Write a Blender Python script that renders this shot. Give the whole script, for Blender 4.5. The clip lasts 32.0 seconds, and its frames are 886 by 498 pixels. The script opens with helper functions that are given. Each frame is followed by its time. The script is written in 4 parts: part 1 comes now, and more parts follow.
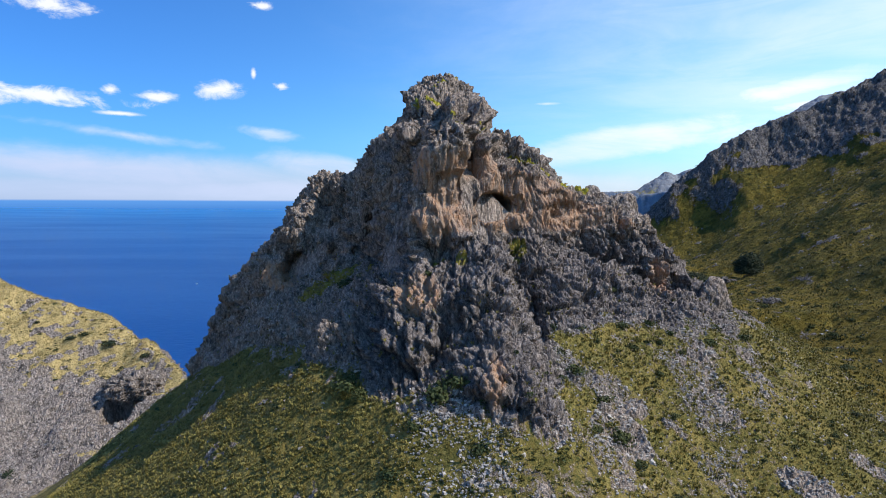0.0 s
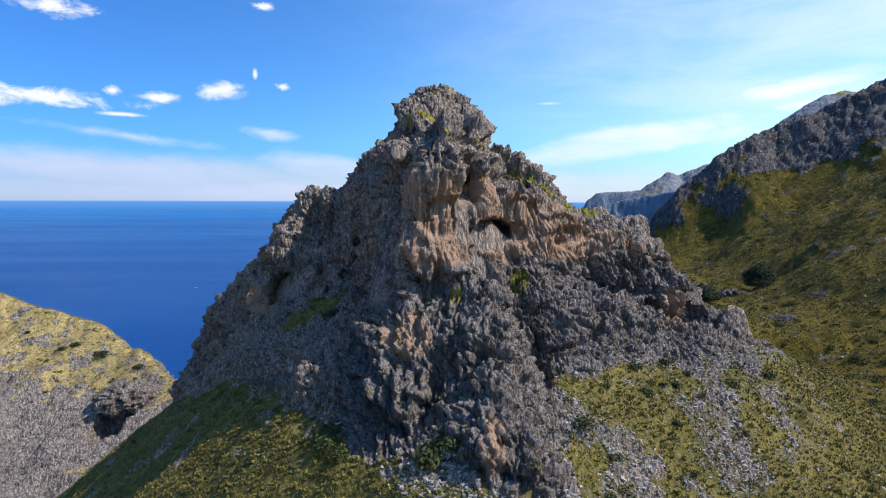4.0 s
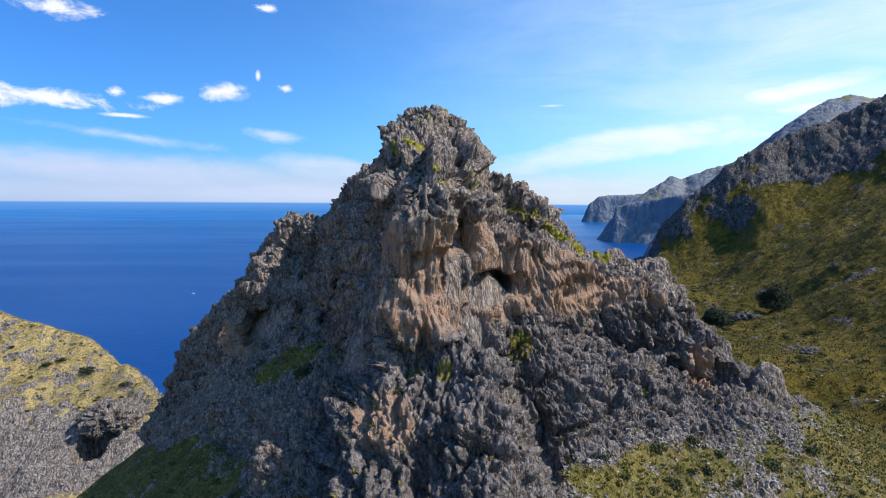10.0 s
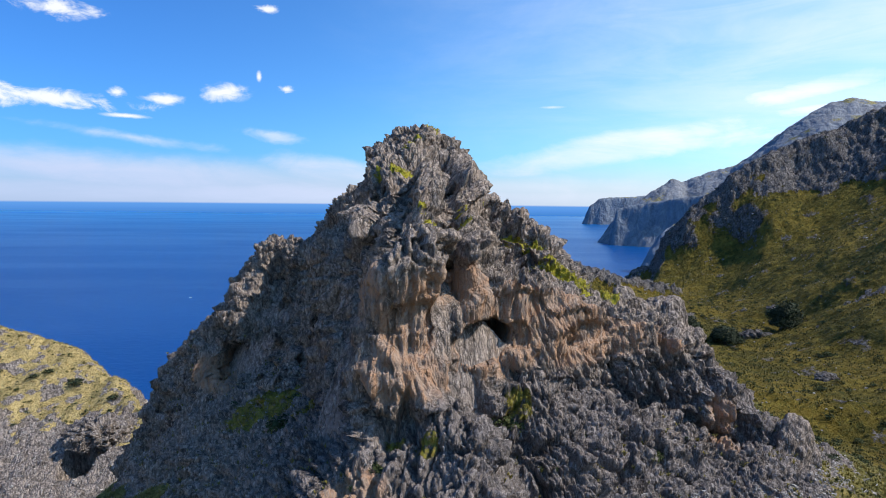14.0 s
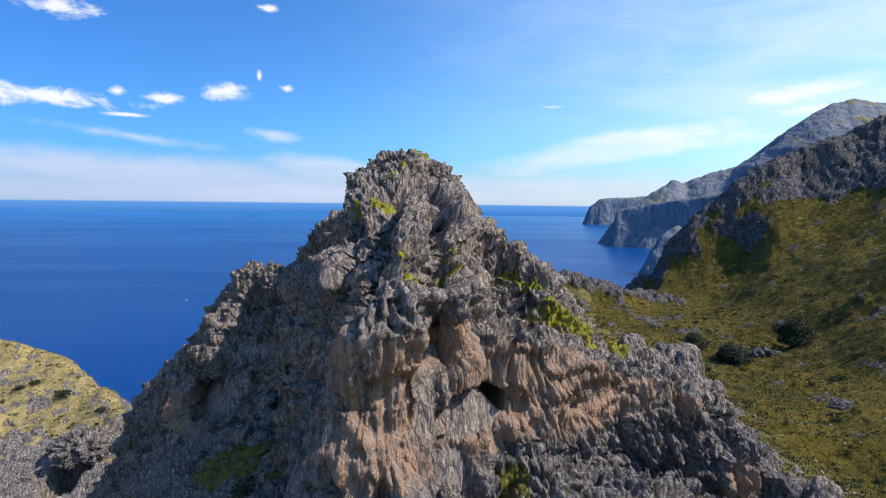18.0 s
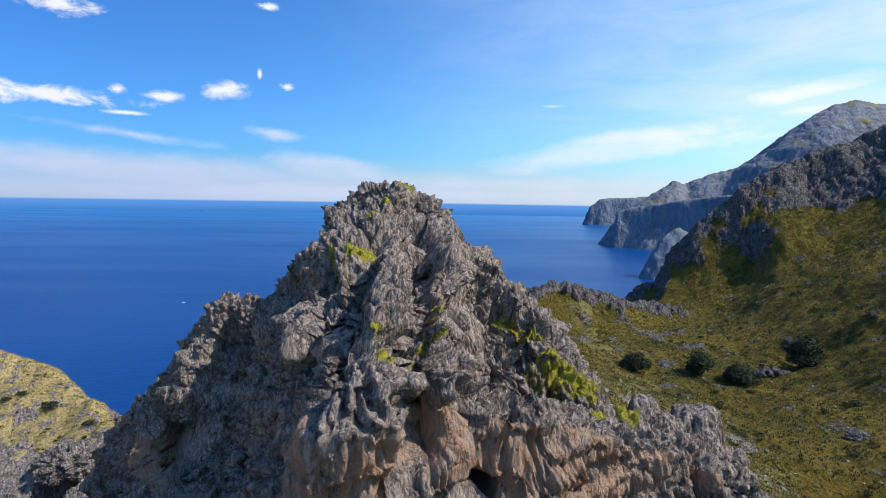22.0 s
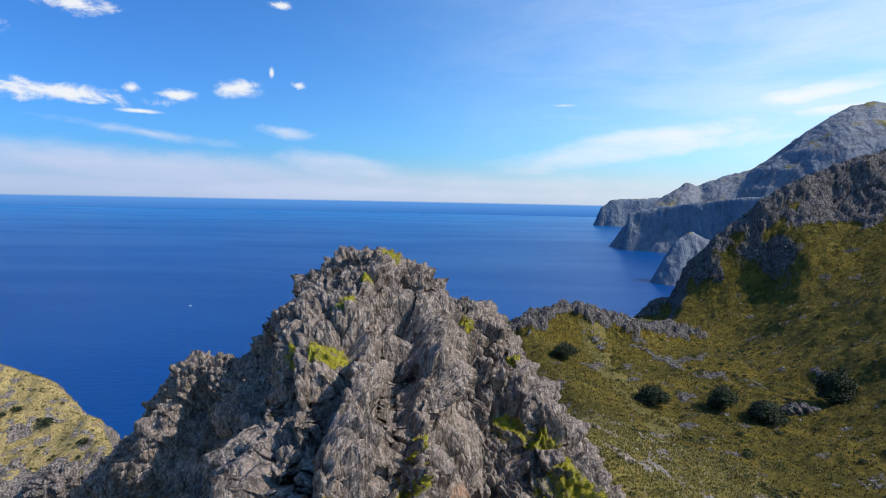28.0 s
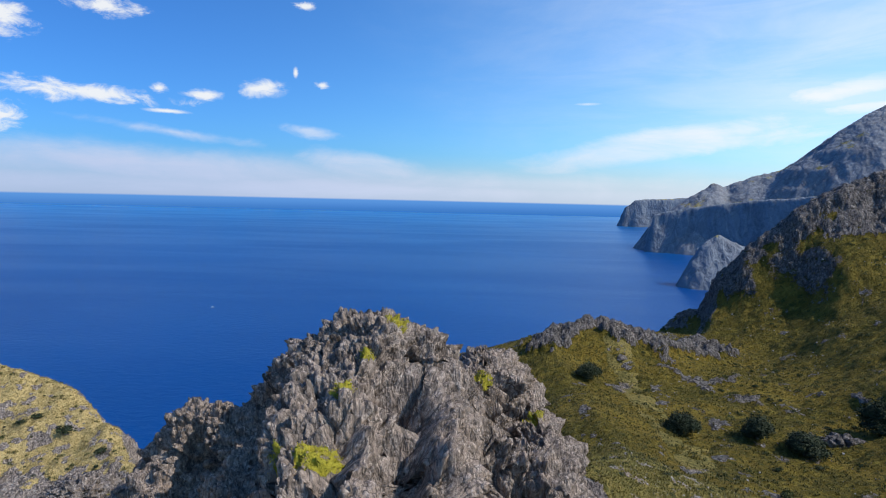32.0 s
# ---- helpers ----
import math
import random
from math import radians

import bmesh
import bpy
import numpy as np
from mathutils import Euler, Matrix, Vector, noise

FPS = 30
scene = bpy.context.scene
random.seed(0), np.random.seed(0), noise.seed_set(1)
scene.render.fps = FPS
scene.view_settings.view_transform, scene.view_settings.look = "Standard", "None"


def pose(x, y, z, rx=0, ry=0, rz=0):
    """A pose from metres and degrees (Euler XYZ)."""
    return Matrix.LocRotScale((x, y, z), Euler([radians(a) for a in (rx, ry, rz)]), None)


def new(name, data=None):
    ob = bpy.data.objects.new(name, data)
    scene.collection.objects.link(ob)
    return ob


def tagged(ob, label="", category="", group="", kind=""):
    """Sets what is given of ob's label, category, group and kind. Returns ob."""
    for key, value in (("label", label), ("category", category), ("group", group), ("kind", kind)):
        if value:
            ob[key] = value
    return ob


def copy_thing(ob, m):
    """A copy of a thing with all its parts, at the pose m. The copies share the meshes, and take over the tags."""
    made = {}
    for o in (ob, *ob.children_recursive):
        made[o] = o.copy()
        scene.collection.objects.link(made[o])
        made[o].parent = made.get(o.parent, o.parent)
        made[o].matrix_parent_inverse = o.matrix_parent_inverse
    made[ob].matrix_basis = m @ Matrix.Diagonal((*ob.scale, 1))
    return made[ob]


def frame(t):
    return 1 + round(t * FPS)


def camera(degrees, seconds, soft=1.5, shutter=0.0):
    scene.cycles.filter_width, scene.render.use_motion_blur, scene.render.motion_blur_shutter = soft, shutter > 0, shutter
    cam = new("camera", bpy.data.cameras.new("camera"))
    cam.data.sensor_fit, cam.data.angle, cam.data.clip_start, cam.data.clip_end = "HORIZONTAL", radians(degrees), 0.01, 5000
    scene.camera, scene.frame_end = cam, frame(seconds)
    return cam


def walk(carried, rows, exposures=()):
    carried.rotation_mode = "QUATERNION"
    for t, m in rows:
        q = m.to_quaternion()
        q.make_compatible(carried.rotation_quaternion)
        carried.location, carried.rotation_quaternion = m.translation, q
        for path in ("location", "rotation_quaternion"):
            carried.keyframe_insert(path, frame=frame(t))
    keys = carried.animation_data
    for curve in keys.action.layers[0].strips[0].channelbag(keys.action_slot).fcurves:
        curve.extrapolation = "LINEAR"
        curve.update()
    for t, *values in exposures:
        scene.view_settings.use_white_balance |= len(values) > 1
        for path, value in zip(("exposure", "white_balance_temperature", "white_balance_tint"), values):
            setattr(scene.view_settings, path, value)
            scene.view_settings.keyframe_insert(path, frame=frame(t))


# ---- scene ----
# camera: rows of seconds, x, y, z, yaw, pitch, roll
cam = camera(74.61, 32.0, soft=1.0)
ROWS = [
    (0.0, 0.00, 0.00, 105.00, -1.06, -4.96, -0.38),
    (1.0, 0.31, 1.74, 105.76, -1.01, -4.98, -0.31),
    (2.0, 0.56, 3.49, 106.50, -0.95, -4.99, -0.26),
    (3.0, 0.82, 5.22, 107.24, -0.92, -4.98, -0.25),
    (6.0, 1.53, 10.36, 109.32, -0.83, -4.91, -0.31),
    (7.0, 1.77, 12.08, 110.00, -0.80, -4.89, -0.35),
    (8.0, 2.02, 13.76, 110.71, -0.74, -4.85, -0.39),
    (9.0, 2.25, 15.45, 111.44, -0.71, -4.80, -0.42),
    (10.0, 2.47, 17.17, 112.23, -0.69, -4.77, -0.45),
    (11.0, 2.72, 18.90, 113.01, -0.67, -4.73, -0.48),
    (12.0, 3.01, 20.67, 113.78, -0.64, -4.69, -0.53),
    (13.0, 3.28, 22.40, 114.57, -0.63, -4.66, -0.58),
    (14.0, 3.56, 24.13, 115.38, -0.64, -4.66, -0.61),
    (17.0, 4.41, 29.21, 117.93, -0.63, -4.68, -0.70),
    (18.0, 4.72, 30.83, 118.79, -0.63, -4.71, -0.72),
    (19.0, 5.00, 32.44, 119.67, -0.63, -4.73, -0.77),
    (20.0, 5.29, 34.05, 120.54, -0.64, -4.75, -0.82),
    (21.0, 5.57, 35.66, 121.44, -0.62, -4.78, -0.85),
    (22.0, 5.81, 37.27, 122.37, -0.62, -4.80, -0.89),
    (23.0, 6.05, 38.91, 123.28, -0.62, -4.81, -0.94),
    (24.0, 6.33, 40.58, 124.14, -0.57, -4.84, -0.98),
    (25.0, 6.56, 42.19, 125.03, -0.47, -4.86, -1.01),
    (28.0, 7.13, 46.92, 127.85, 0.39, -4.91, -1.16),
    (29.0, 7.26, 48.44, 128.82, 0.93, -4.94, -1.21),
    (30.0, 7.35, 49.91, 129.80, 1.59, -4.99, -1.24),
    (31.0, 7.42, 51.36, 130.79, 2.16, -5.02, -1.27),
    (32.0, 7.53, 52.85, 131.80, 2.53, -5.04, -1.30),
]
walk(cam, [(t, pose(x, y, z, 90 + pitch, roll, yaw)) for t, x, y, z, yaw, pitch, roll in ROWS], exposures=((0.0, 0.0), (12.0, 0.0), (20.0, -0.08), (26.0, -0.16), (32.0, -0.2)))

# ---- light ----
SUN_AZ, SUN_EL = radians(105), radians(46)
to_sun = Vector((math.sin(SUN_AZ) * math.cos(SUN_EL), math.cos(SUN_AZ) * math.cos(SUN_EL), math.sin(SUN_EL)))
sun = new("sun", bpy.data.lights.new("sun", "SUN"))
sun.data.energy, sun.data.angle, sun.data.color = 5.0, radians(0.6), (1.0, 0.93, 0.82)
sun.matrix_world = Matrix.Translation((0, 0, 300)) @ to_sun.to_track_quat("Z", "Y").to_matrix().to_4x4()
scene.view_settings.exposure = 0.0


class Tree:
    """Short way to write node trees."""

    def __init__(self, tree):
        self.tree = tree
        tree.nodes.clear()

    def add(self, kind, *links, **values):
        node = self.tree.nodes.new(kind)
        for key, value in values.items():
            if key.startswith("in_"):
                slot = key[3:]
                slot = int(slot) if slot.isdigit() else slot.replace("_", " ")
                self.feed(node, slot, value)
            else:
                setattr(node, key, value)
        for k, link in enumerate(links):
            self.feed(node, k, link)
        return node

    def feed(self, node, slot, value):
        if isinstance(value, bpy.types.NodeSocket):
            self.tree.links.new(value, node.inputs[slot])
        elif isinstance(value, bpy.types.Node):
            self.tree.links.new(value.outputs[0], node.inputs[slot])
        elif value is not None:
            node.inputs[slot].default_value = value

    def math(self, op, a, b=None, c=None, clamp=False):
        return self.add("ShaderNodeMath", a, b, c, operation=op, use_clamp=clamp).outputs[0]

    def vmath(self, op, a, b=None):
        node = self.add("ShaderNodeVectorMath", a, b, operation=op)
        return node.outputs["Value"] if op in ("DOT_PRODUCT", "LENGTH") else node.outputs["Vector"]

    def smooth(self, x, lo, hi, a=0.0, b=1.0):
        node = self.add("ShaderNodeMapRange", interpolation_type="SMOOTHSTEP")
        for slot, value in zip(("Value", "From Min", "From Max", "To Min", "To Max"), (x, lo, hi, a, b)):
            self.feed(node, slot, value)
        return node.outputs[0]

    def mix(self, f, a, b, blend="MIX"):
        node = self.add("ShaderNodeMix", data_type="RGBA", blend_type=blend)
        for slot, value in ((0, f), (6, a), (7, b)):
            if isinstance(value, tuple) and len(value) == 3:
                value = (*value, 1)
            self.feed(node, slot, value)
        return node.outputs[2]

    def noise(self, vector, scale, detail=4.0, rough=0.55, distort=0.0):
        node = self.add("ShaderNodeTexNoise")
        self.feed(node, "Vector", vector)
        for slot, value in (("Scale", scale), ("Detail", detail), ("Roughness", rough), ("Distortion", distort)):
            self.feed(node, slot, value)
        return node.outputs[0]

    def scaled(self, vector, sx, sy, sz):
        return self.vmath("MULTIPLY", vector, (sx, sy, sz))


def make_world():
    world = bpy.data.worlds.new("sky")
    scene.world = world
    world.use_nodes = True
    n = Tree(world.node_tree)
    way = n.vmath("NORMALIZE", n.add("ShaderNodeTexCoord").outputs["Generated"])
    sep = n.add("ShaderNodeSeparateXYZ", way)
    up = sep.outputs[2]
    sky = n.add("ShaderNodeTexSky", sky_type="NISHITA", sun_disc=False, sun_elevation=SUN_EL, sun_rotation=SUN_AZ,
                altitude=100.0, air_density=1.0, dust_density=1.0, ozone_density=2.5)
    # a vivid, clear blue
    blue = n.mix(1.0, sky.outputs[0], (0.46, 0.95, 1.56), "MULTIPLY")
    side = n.smooth(n.vmath("DOT_PRODUCT", way, (math.sin(SUN_AZ), math.cos(SUN_AZ), 0.0)), -0.82, 0.42)
    blue = n.mix(1.0, blue, n.mix(side, (0.66, 0.80, 0.90), (2.0, 1.72, 1.36)), "MULTIPLY")
    # azimuth right of north and elevation, in degrees
    az = n.math("MULTIPLY", n.math("ARCTAN2", sep.outputs[0], sep.outputs[1]), 57.2958)
    el = n.math("MULTIPLY", n.math("ARCSINE", up), 57.2958)
    flat = n.add("ShaderNodeCombineXYZ", az, el, 0.0).outputs[0]

    def bank(a, e, wa, we, grain, cut, tilt=0.0, fine=0.9):
        """How thick a bank of cloud is that lies at azimuth a, elevation e, some degrees wide and high."""
        da = n.math("SUBTRACT", az, a)
        de = n.math("SUBTRACT", n.math("SUBTRACT", el, e), n.math("MULTIPLY", da, tilt))
        r = n.math("ADD", n.math("POWER", n.math("DIVIDE", da, wa), 2.0), n.math("POWER", n.math("DIVIDE", de, we), 2.0))
        body = n.math("SUBTRACT", 1.0, n.math("SQRT", r))
        rough = n.noise(n.scaled(flat, grain, grain * 2.0, 1.0), 1.0, 8.0, 0.66, 0.5)
        return n.smooth(n.math("ADD", body, n.math("MULTIPLY", n.math("SUBTRACT", rough, 0.5), n.math("MULTIPLY", cut, 1.8))), 0.0, fine)

    puffs = None
    for args in (
        (-34.5, 8.0, 8.2, 0.85, 0.34, 1.6, -0.02), (-24.8, 8.6, 2.0, 0.6, 0.6, 0.9), (-19.7, 9.5, 2.5, 0.95, 0.55, 1.0, 0.10), (-28.3, 8.9, 0.8, 0.5, 0.8, 0.9),
        (-16.7, 11.2, 0.3, 0.6, 0.9, 0.7), (-14.3, 10.2, 0.8, 0.4, 0.9, 1.1), (-32.0, 14.9, 3.2, 0.8, 0.5, 1.4), (-15.9, 16.9, 1.2, 0.45, 0.8, 1.0),
        (-39.0, 12.9, 2.0, 1.5, 0.5, 1.5), (-40.0, 5.6, 2.4, 1.5, 0.5, 1.4), (-27.6, 7.0, 2.2, 0.25, 0.6, 0.6),
    ):
        b = bank(*args)
        puffs = b if puffs is None else n.math("MAXIMUM", puffs, b)
    veils = None
    for args in (
        (17.0, 5.2, 16.0, 2.1, 0.13, 0.55, 0.17, 0.7), (33.0, 9.6, 9.0, 1.5, 0.16, 0.6, 0.15, 0.8),
        (21.0, 5.3, 17.0, 1.7, 0.12, 0.9, 0.09, 0.9), (34.0, 8.0, 7.0, 0.9, 0.2, 0.8, 0.08, 0.9), (40.0, 6.0, 6.0, 1.0, 0.2, 0.8, 0.08, 1.0),
        (-30.0, 2.4, 26.0, 2.2, 0.10, 0.8, -0.03, 1.0), (-10.0, 2.8, 9.0, 1.7, 0.14, 0.8, -0.10, 0.9), (-15.5, 5.9, 3.6, 0.7, 0.3, 0.9, -0.12, 1.1),
        (11.0, 9.0, 2.0, 0.25, 0.3, 0.6, 0.0, 1.1), (6.0, 1.4, 40.0, 2.0, 0.06, 0.9, 0.0, 1.2), (-27.0, 5.2, 10.0, 0.6, 0.2, 1.0, -0.10, 1.3),
        (-4.0, 0.6, 70.0, 1.5, 0.05, 0.9, 0.0, 1.0), (78.0, 16.0, 92.0, 50.0, 0.04, 0.25, 0.0, 0.9),
    ):
        b = bank(*args)
        veils = b if veils is None else n.math("MAXIMUM", veils, b)
    wisps = n.noise(n.scaled(flat, 0.06, 0.34, 1.0), 1.0, 6.0, 0.6, 0.8)
    veils = n.math("MULTIPLY", veils, n.smooth(wisps, 0.25, 0.7, 0.45, 1.0))
    low = n.smooth(el, 0.0, 9.0, 1.0, 0.0)
    lit = n.mix(n.math("MULTIPLY", veils, 0.96), blue, n.mix(side, n.mix(low, (6.4, 7.2, 8.4), (4.6, 5.3, 7.5)), (8.4, 8.7, 9.0)))
    lit = n.mix(n.math("MULTIPLY", puffs, 0.95), lit, (8.0, 8.2, 8.4))
    lit = n.mix(n.smooth(el, 0.0, 4.5, 0.75, 0.0), lit, n.mix(side, (4.6, 5.5, 7.6), (6.4, 7.0, 8.0)))
    # far water under the skyline
    water = n.mix(n.smooth(el, -1.6, -0.3), (0.4, 1.7, 5.0), (0.95, 2.75, 6.6))
    full = n.mix(n.smooth(el, -0.42, -0.22), water, lit)
    back = n.add("ShaderNodeBackground", full)
    back.inputs[1].default_value = 0.128
    n.add("ShaderNodeOutputWorld", back)


make_world()

# ---- noise ----
GRADS = np.array([(1, 1, 0), (-1, 1, 0), (1, -1, 0), (-1, -1, 0), (1, 0, 1), (-1, 0, 1), (1, 0, -1), (-1, 0, -1),
                  (0, 1, 1), (0, -1, 1), (0, 1, -1), (0, -1, -1)], np.float32)


def perlin(x, y, z, seed=0):
    """Gradient noise of arrays, about -1 to 1."""
    x, y, z = (np.asarray(a, np.float32) for a in (x, y, z))
    xi, yi, zi = np.floor(x), np.floor(y), np.floor(z)
    xf, yf, zf = x - xi, y - yi, z - zi
    xi, yi, zi = (a.astype(np.int64) for a in (xi, yi, zi))
    u, v, w = (a * a * a * (a * (a * 6 - 15) + 10) for a in (xf, yf, zf))
    total = np.zeros_like(xf)
    for dx in (0, 1):
        for dy in (0, 1):
            for dz in (0, 1):
                h = ((xi + dx) * 374761393 + (yi + dy) * 668265263 + (zi + dz) * 2147483647 + seed * 1274126177) & 0xFFFFFFFF
                h = ((h ^ (h >> 13)) * 1274126177) & 0xFFFFFFFF
                h ^= h >> 16
                g = GRADS[h % 12]
                d = g[..., 0] * (xf - dx) + g[..., 1] * (yf - dy) + g[..., 2] * (zf - dz)
                total += d * (u if dx else 1 - u) * (v if dy else 1 - v) * (w if dz else 1 - w)
    return total


def fbm(x, y, z, octaves=4, seed=0, gain=0.5):
    total, amp = 0, 1.0
    for k in range(octaves):
        total = total + amp * perlin(x, y, z, seed + k)
        x, y, z, amp = x * 2.03, y * 2.03, z * 2.03, amp * gain
    return total


def ridged(x, y, z, octaves=3, seed=0, gain=0.5):
    """Sharp crests at 1, falling to 0."""
    total, amp, norm = 0, 1.0, 0.0
    for k in range(octaves):
        total = total + amp * (1 - np.abs(perlin(x, y, z, seed + k)) * 1.6)
        norm += amp
        x, y, z, amp = x * 2.07, y * 2.07, z * 2.07, amp * gain
    return total / norm


def billow(x, y, z, octaves=3, seed=0, gain=0.5):
    """Flat-topped swellings about 0.6 high, parted by narrow clefts at 0."""
    total, amp, norm = 0, 1.0, 0.0
    x, y = 0.82 * x + 0.57 * y, 0.82 * y - 0.57 * x
    for k in range(octaves):
        total = total + amp * np.minimum(np.abs(perlin(x, y, z, seed + k)) * 2.2, 1.0) ** 0.5
        norm += amp
        x, y, z, amp = 2.07 * (0.8 * x + 0.6 * y), 2.07 * (0.8 * y - 0.6 * x), z * 2.07, amp * gain
    return total / norm


def facets(x, y, z, seed=0):
    """Rock broken into tilted blocks: how far each face stands out (about -0.5 to 0.5), and the distance from the joints."""
    x, y, z = (np.asarray(a, np.float32) for a in (x, y, z))
    xi, yi, zi = (np.floor(a).astype(np.int64) for a in (x, y, z))
    near, second, face = np.full(x.shape, 9.0, np.float32), np.full(x.shape, 9.0, np.float32), np.zeros(x.shape, np.float32)
    for dx in (-1, 0, 1):
        for dy in (-1, 0, 1):
            for dz in (-1, 0, 1):
                cx, cy, cz = xi + dx, yi + dy, zi + dz
                h = (cx * 374761393 + cy * 668265263 + cz * 2147483647 + seed * 1274126177) & 0xFFFFFFFF
                h = ((h ^ (h >> 13)) * 1274126177) & 0xFFFFFFFF
                h ^= h >> 16
                r = [((h >> k) & 255).astype(np.float32) / 255 - 0.5 for k in (0, 6, 12, 18, 24)]
                ux, uy, uz = x - cx - 0.5 - 0.8 * r[0], y - cy - 0.5 - 0.8 * r[1], z - cz - 0.5 - 0.8 * r[2]
                d = ux * ux + uy * uy + uz * uz
                first = d < near
                second = np.where(first, near, np.minimum(second, d))
                tilt = r[3] * 0.5 + 0.9 * (r[4] * ux + r[3] * uy + r[1] * uz) - 0.35 * uz
                face = np.where(first, tilt, face)
                near = np.where(first, d, near)
    return face, np.sqrt(second) - np.sqrt(near)


def step(x, lo, hi):
    t = np.clip((x - lo) / (hi - lo), 0, 1)
    return t * t * (3 - 2 * t)


def blob(x, y, z, cx, cy, cz, rx, ry, rz):
    """1 in the middle of an ellipsoid, 0 at its rim."""
    r = np.sqrt(((x - cx) / rx) ** 2 + ((y - cy) / ry) ** 2 + ((z - cz) / rz) ** 2)
    return step(1 - r, 0.0, 0.6)


# ---- landforms: crest lines (x, y, z) with cross profiles (distance, drop) ----
def reach(drop):
    """A profile carried on at its last slope."""
    (d0, f0), (d1, f1) = drop[-2:]
    return np.array((*drop, (d1 + 3000, f1 + 3000 * (f1 - f0) / (d1 - d0))), float).T


def crest(x, y, line, drop, other=None, nearest=False):
    """The height of a ridge with that crest line; other: the drop on the line's left side; nearest: the nearest stretch counts most."""
    best, total, weight = np.full(x.shape, -400.0), 0.0, 0.0
    d0, f0 = reach(drop)
    for (ax, ay, az), (bx, by, bz) in zip(line, line[1:]):
        ux, uy = bx - ax, by - ay
        t = np.clip(((x - ax) * ux + (y - ay) * uy) / (ux * ux + uy * uy), 0, 1)
        d = np.hypot(x - ax - t * ux, y - ay - t * uy)
        fall = np.interp(d, d0, f0)
        if other:
            d1, f1 = reach(other)
            fall = np.where(ux * (y - ay) - uy * (x - ax) > 0, np.interp(d, d1, f1), fall)
        h = az + t * (bz - az) - fall
        if nearest:
            share = (d + 3.0) ** -7
            total, weight = total + share * h, weight + share
        else:
            best = np.maximum(best, h)
    return total / weight if nearest else best


def blend_max(a, b, k):
    h = np.clip(k - np.abs(a - b), 0, None) / k
    return np.maximum(a, b) + h * h * k * 0.25


WALL = ((0, 0), (1.6, 0.8), (2.6, 2.0), (3.2, 6.5), (3.9, 13), (6, 27), (12, 55))
SPUR = ((0, 0), (1.5, 0.9), (3.5, 3.6), (6, 7.8), (9, 15.5), (14, 31), (20, 52))
SPINE = ((1.4, 68.8, 114.8), (1.6, 72, 117.0), (2.6, 78, 118.9), (1.2, 84, 121.0), (1.6, 91, 123.8), (3, 96, 121), (6.5, 102, 115.6), (8.8, 108, 117.6), (10.5, 111, 116.6), (12, 118, 113.8), (13, 132, 99))
LEFT_RIDGE = ((1.8, 91, 123.6), (-2.5, 99, 118.5), (-8.2, 108, 117.2), (-10.0, 110, 116.0), (-11.0, 109.8, 111.2), (-15.5, 110, 109.8), (-20.5, 111.5, 109.8), (-23.5, 114, 107.6), (-27, 117, 103.0), (-31, 121, 98.5), (-38.5, 126, 92), (-49, 138, 74), (-60, 150, 50))
LEFT_WALL = ((-1.5, 76, 114.5), (-3.6, 82, 112.5), (-5.8, 88, 112), (-8.5, 94, 111.5), (-10, 101, 112))
RIGHT_RIDGE = ((2, 90.5, 121.0), (6.8, 91, 115.8), (8.6, 90.5, 116.4), (12.2, 91.2, 115.5), (14.5, 89.5, 113), (16, 88, 110.8), (18, 86, 107.8))
RIGHT_WALL = ((6.5, 74.2, 111.2), (9, 75.3, 110.6), (12, 75.8, 110.0), (18, 80, 107.2), (24, 81.6, 105.6), (29, 81.8, 102.8), (33, 82.5, 98.8), (37, 83.5, 94.2), (42, 86, 88))
SHOULDER = ((5.0, 72.0, 114.2), (5.4, 76, 116.2), (5.7, 83.3, 119.6), (4.8, 91, 121.6))
CROWN = ((-0.4, 75, 116.0), (-0.9, 80, 118.3), (-1.2, 86, 120.8), (-1.7, 91.5, 123.2), (-0.6, 92, 124.0), (1.8, 92.5, 124.1), (4.3, 92, 123.2))
BACK_RIDGE = ((14.5, 89, 112), (15.4, 98, 110.4), (15.0, 106, 110.6), (12.5, 116, 113))
BUTTRESS = ((4.2, 68.5, 101.0), (5.4, 66, 100.9), (6.1, 63.6, 100.2), (6.1, 60.8, 97.6), (6.1, 58.5, 94.3), (6.1, 55.5, 87), (6.1, 50, 70), (6.1, 40, 40))
NOSE_RIB = ((6.1, 60.5, 97.0), (6.1, 55.3, 91.2), (8.0, 54.0, 89.6))
NOSE_DROP = ((0, 0), (1.5, 0.7), (3, 2.4), (5, 6.5), (8, 14), (12, 26))
BUTTRESS_WEST = ((0, 0), (2, 0.7), (8, 2.0), (10, 3.2), (12, 5.6), (15, 12.5), (18, 20), (22, 32))
BUTTRESS_EAST = ((0, 0), (1.5, 0.8), (3, 3.6), (6, 7.5), (9, 13), (14, 25))
RIGHT_FOOT = ((8, 71.6, 100.6), (12.2, 72.6, 101.6), (17, 74, 98.9), (23.3, 76, 96.9), (29, 77, 94.4), (33, 76.3, 93), (40, 81, 91))
FOOT_DROP = ((0, 0), (2, 1.7), (6, 7.6), (10, 14), (16, 25))
LEFT_FOOT = ((-4.5, 72, 97.6), (-8, 80, 95.8), (-12, 88, 95.2), (-18, 95, 93), (-27, 104, 88.5), (-36, 114, 81))
TERRACE_DROP = ((0, 0), (3, 2.2), (8, 7.4), (10.5, 12), (14, 20), (22, 38))
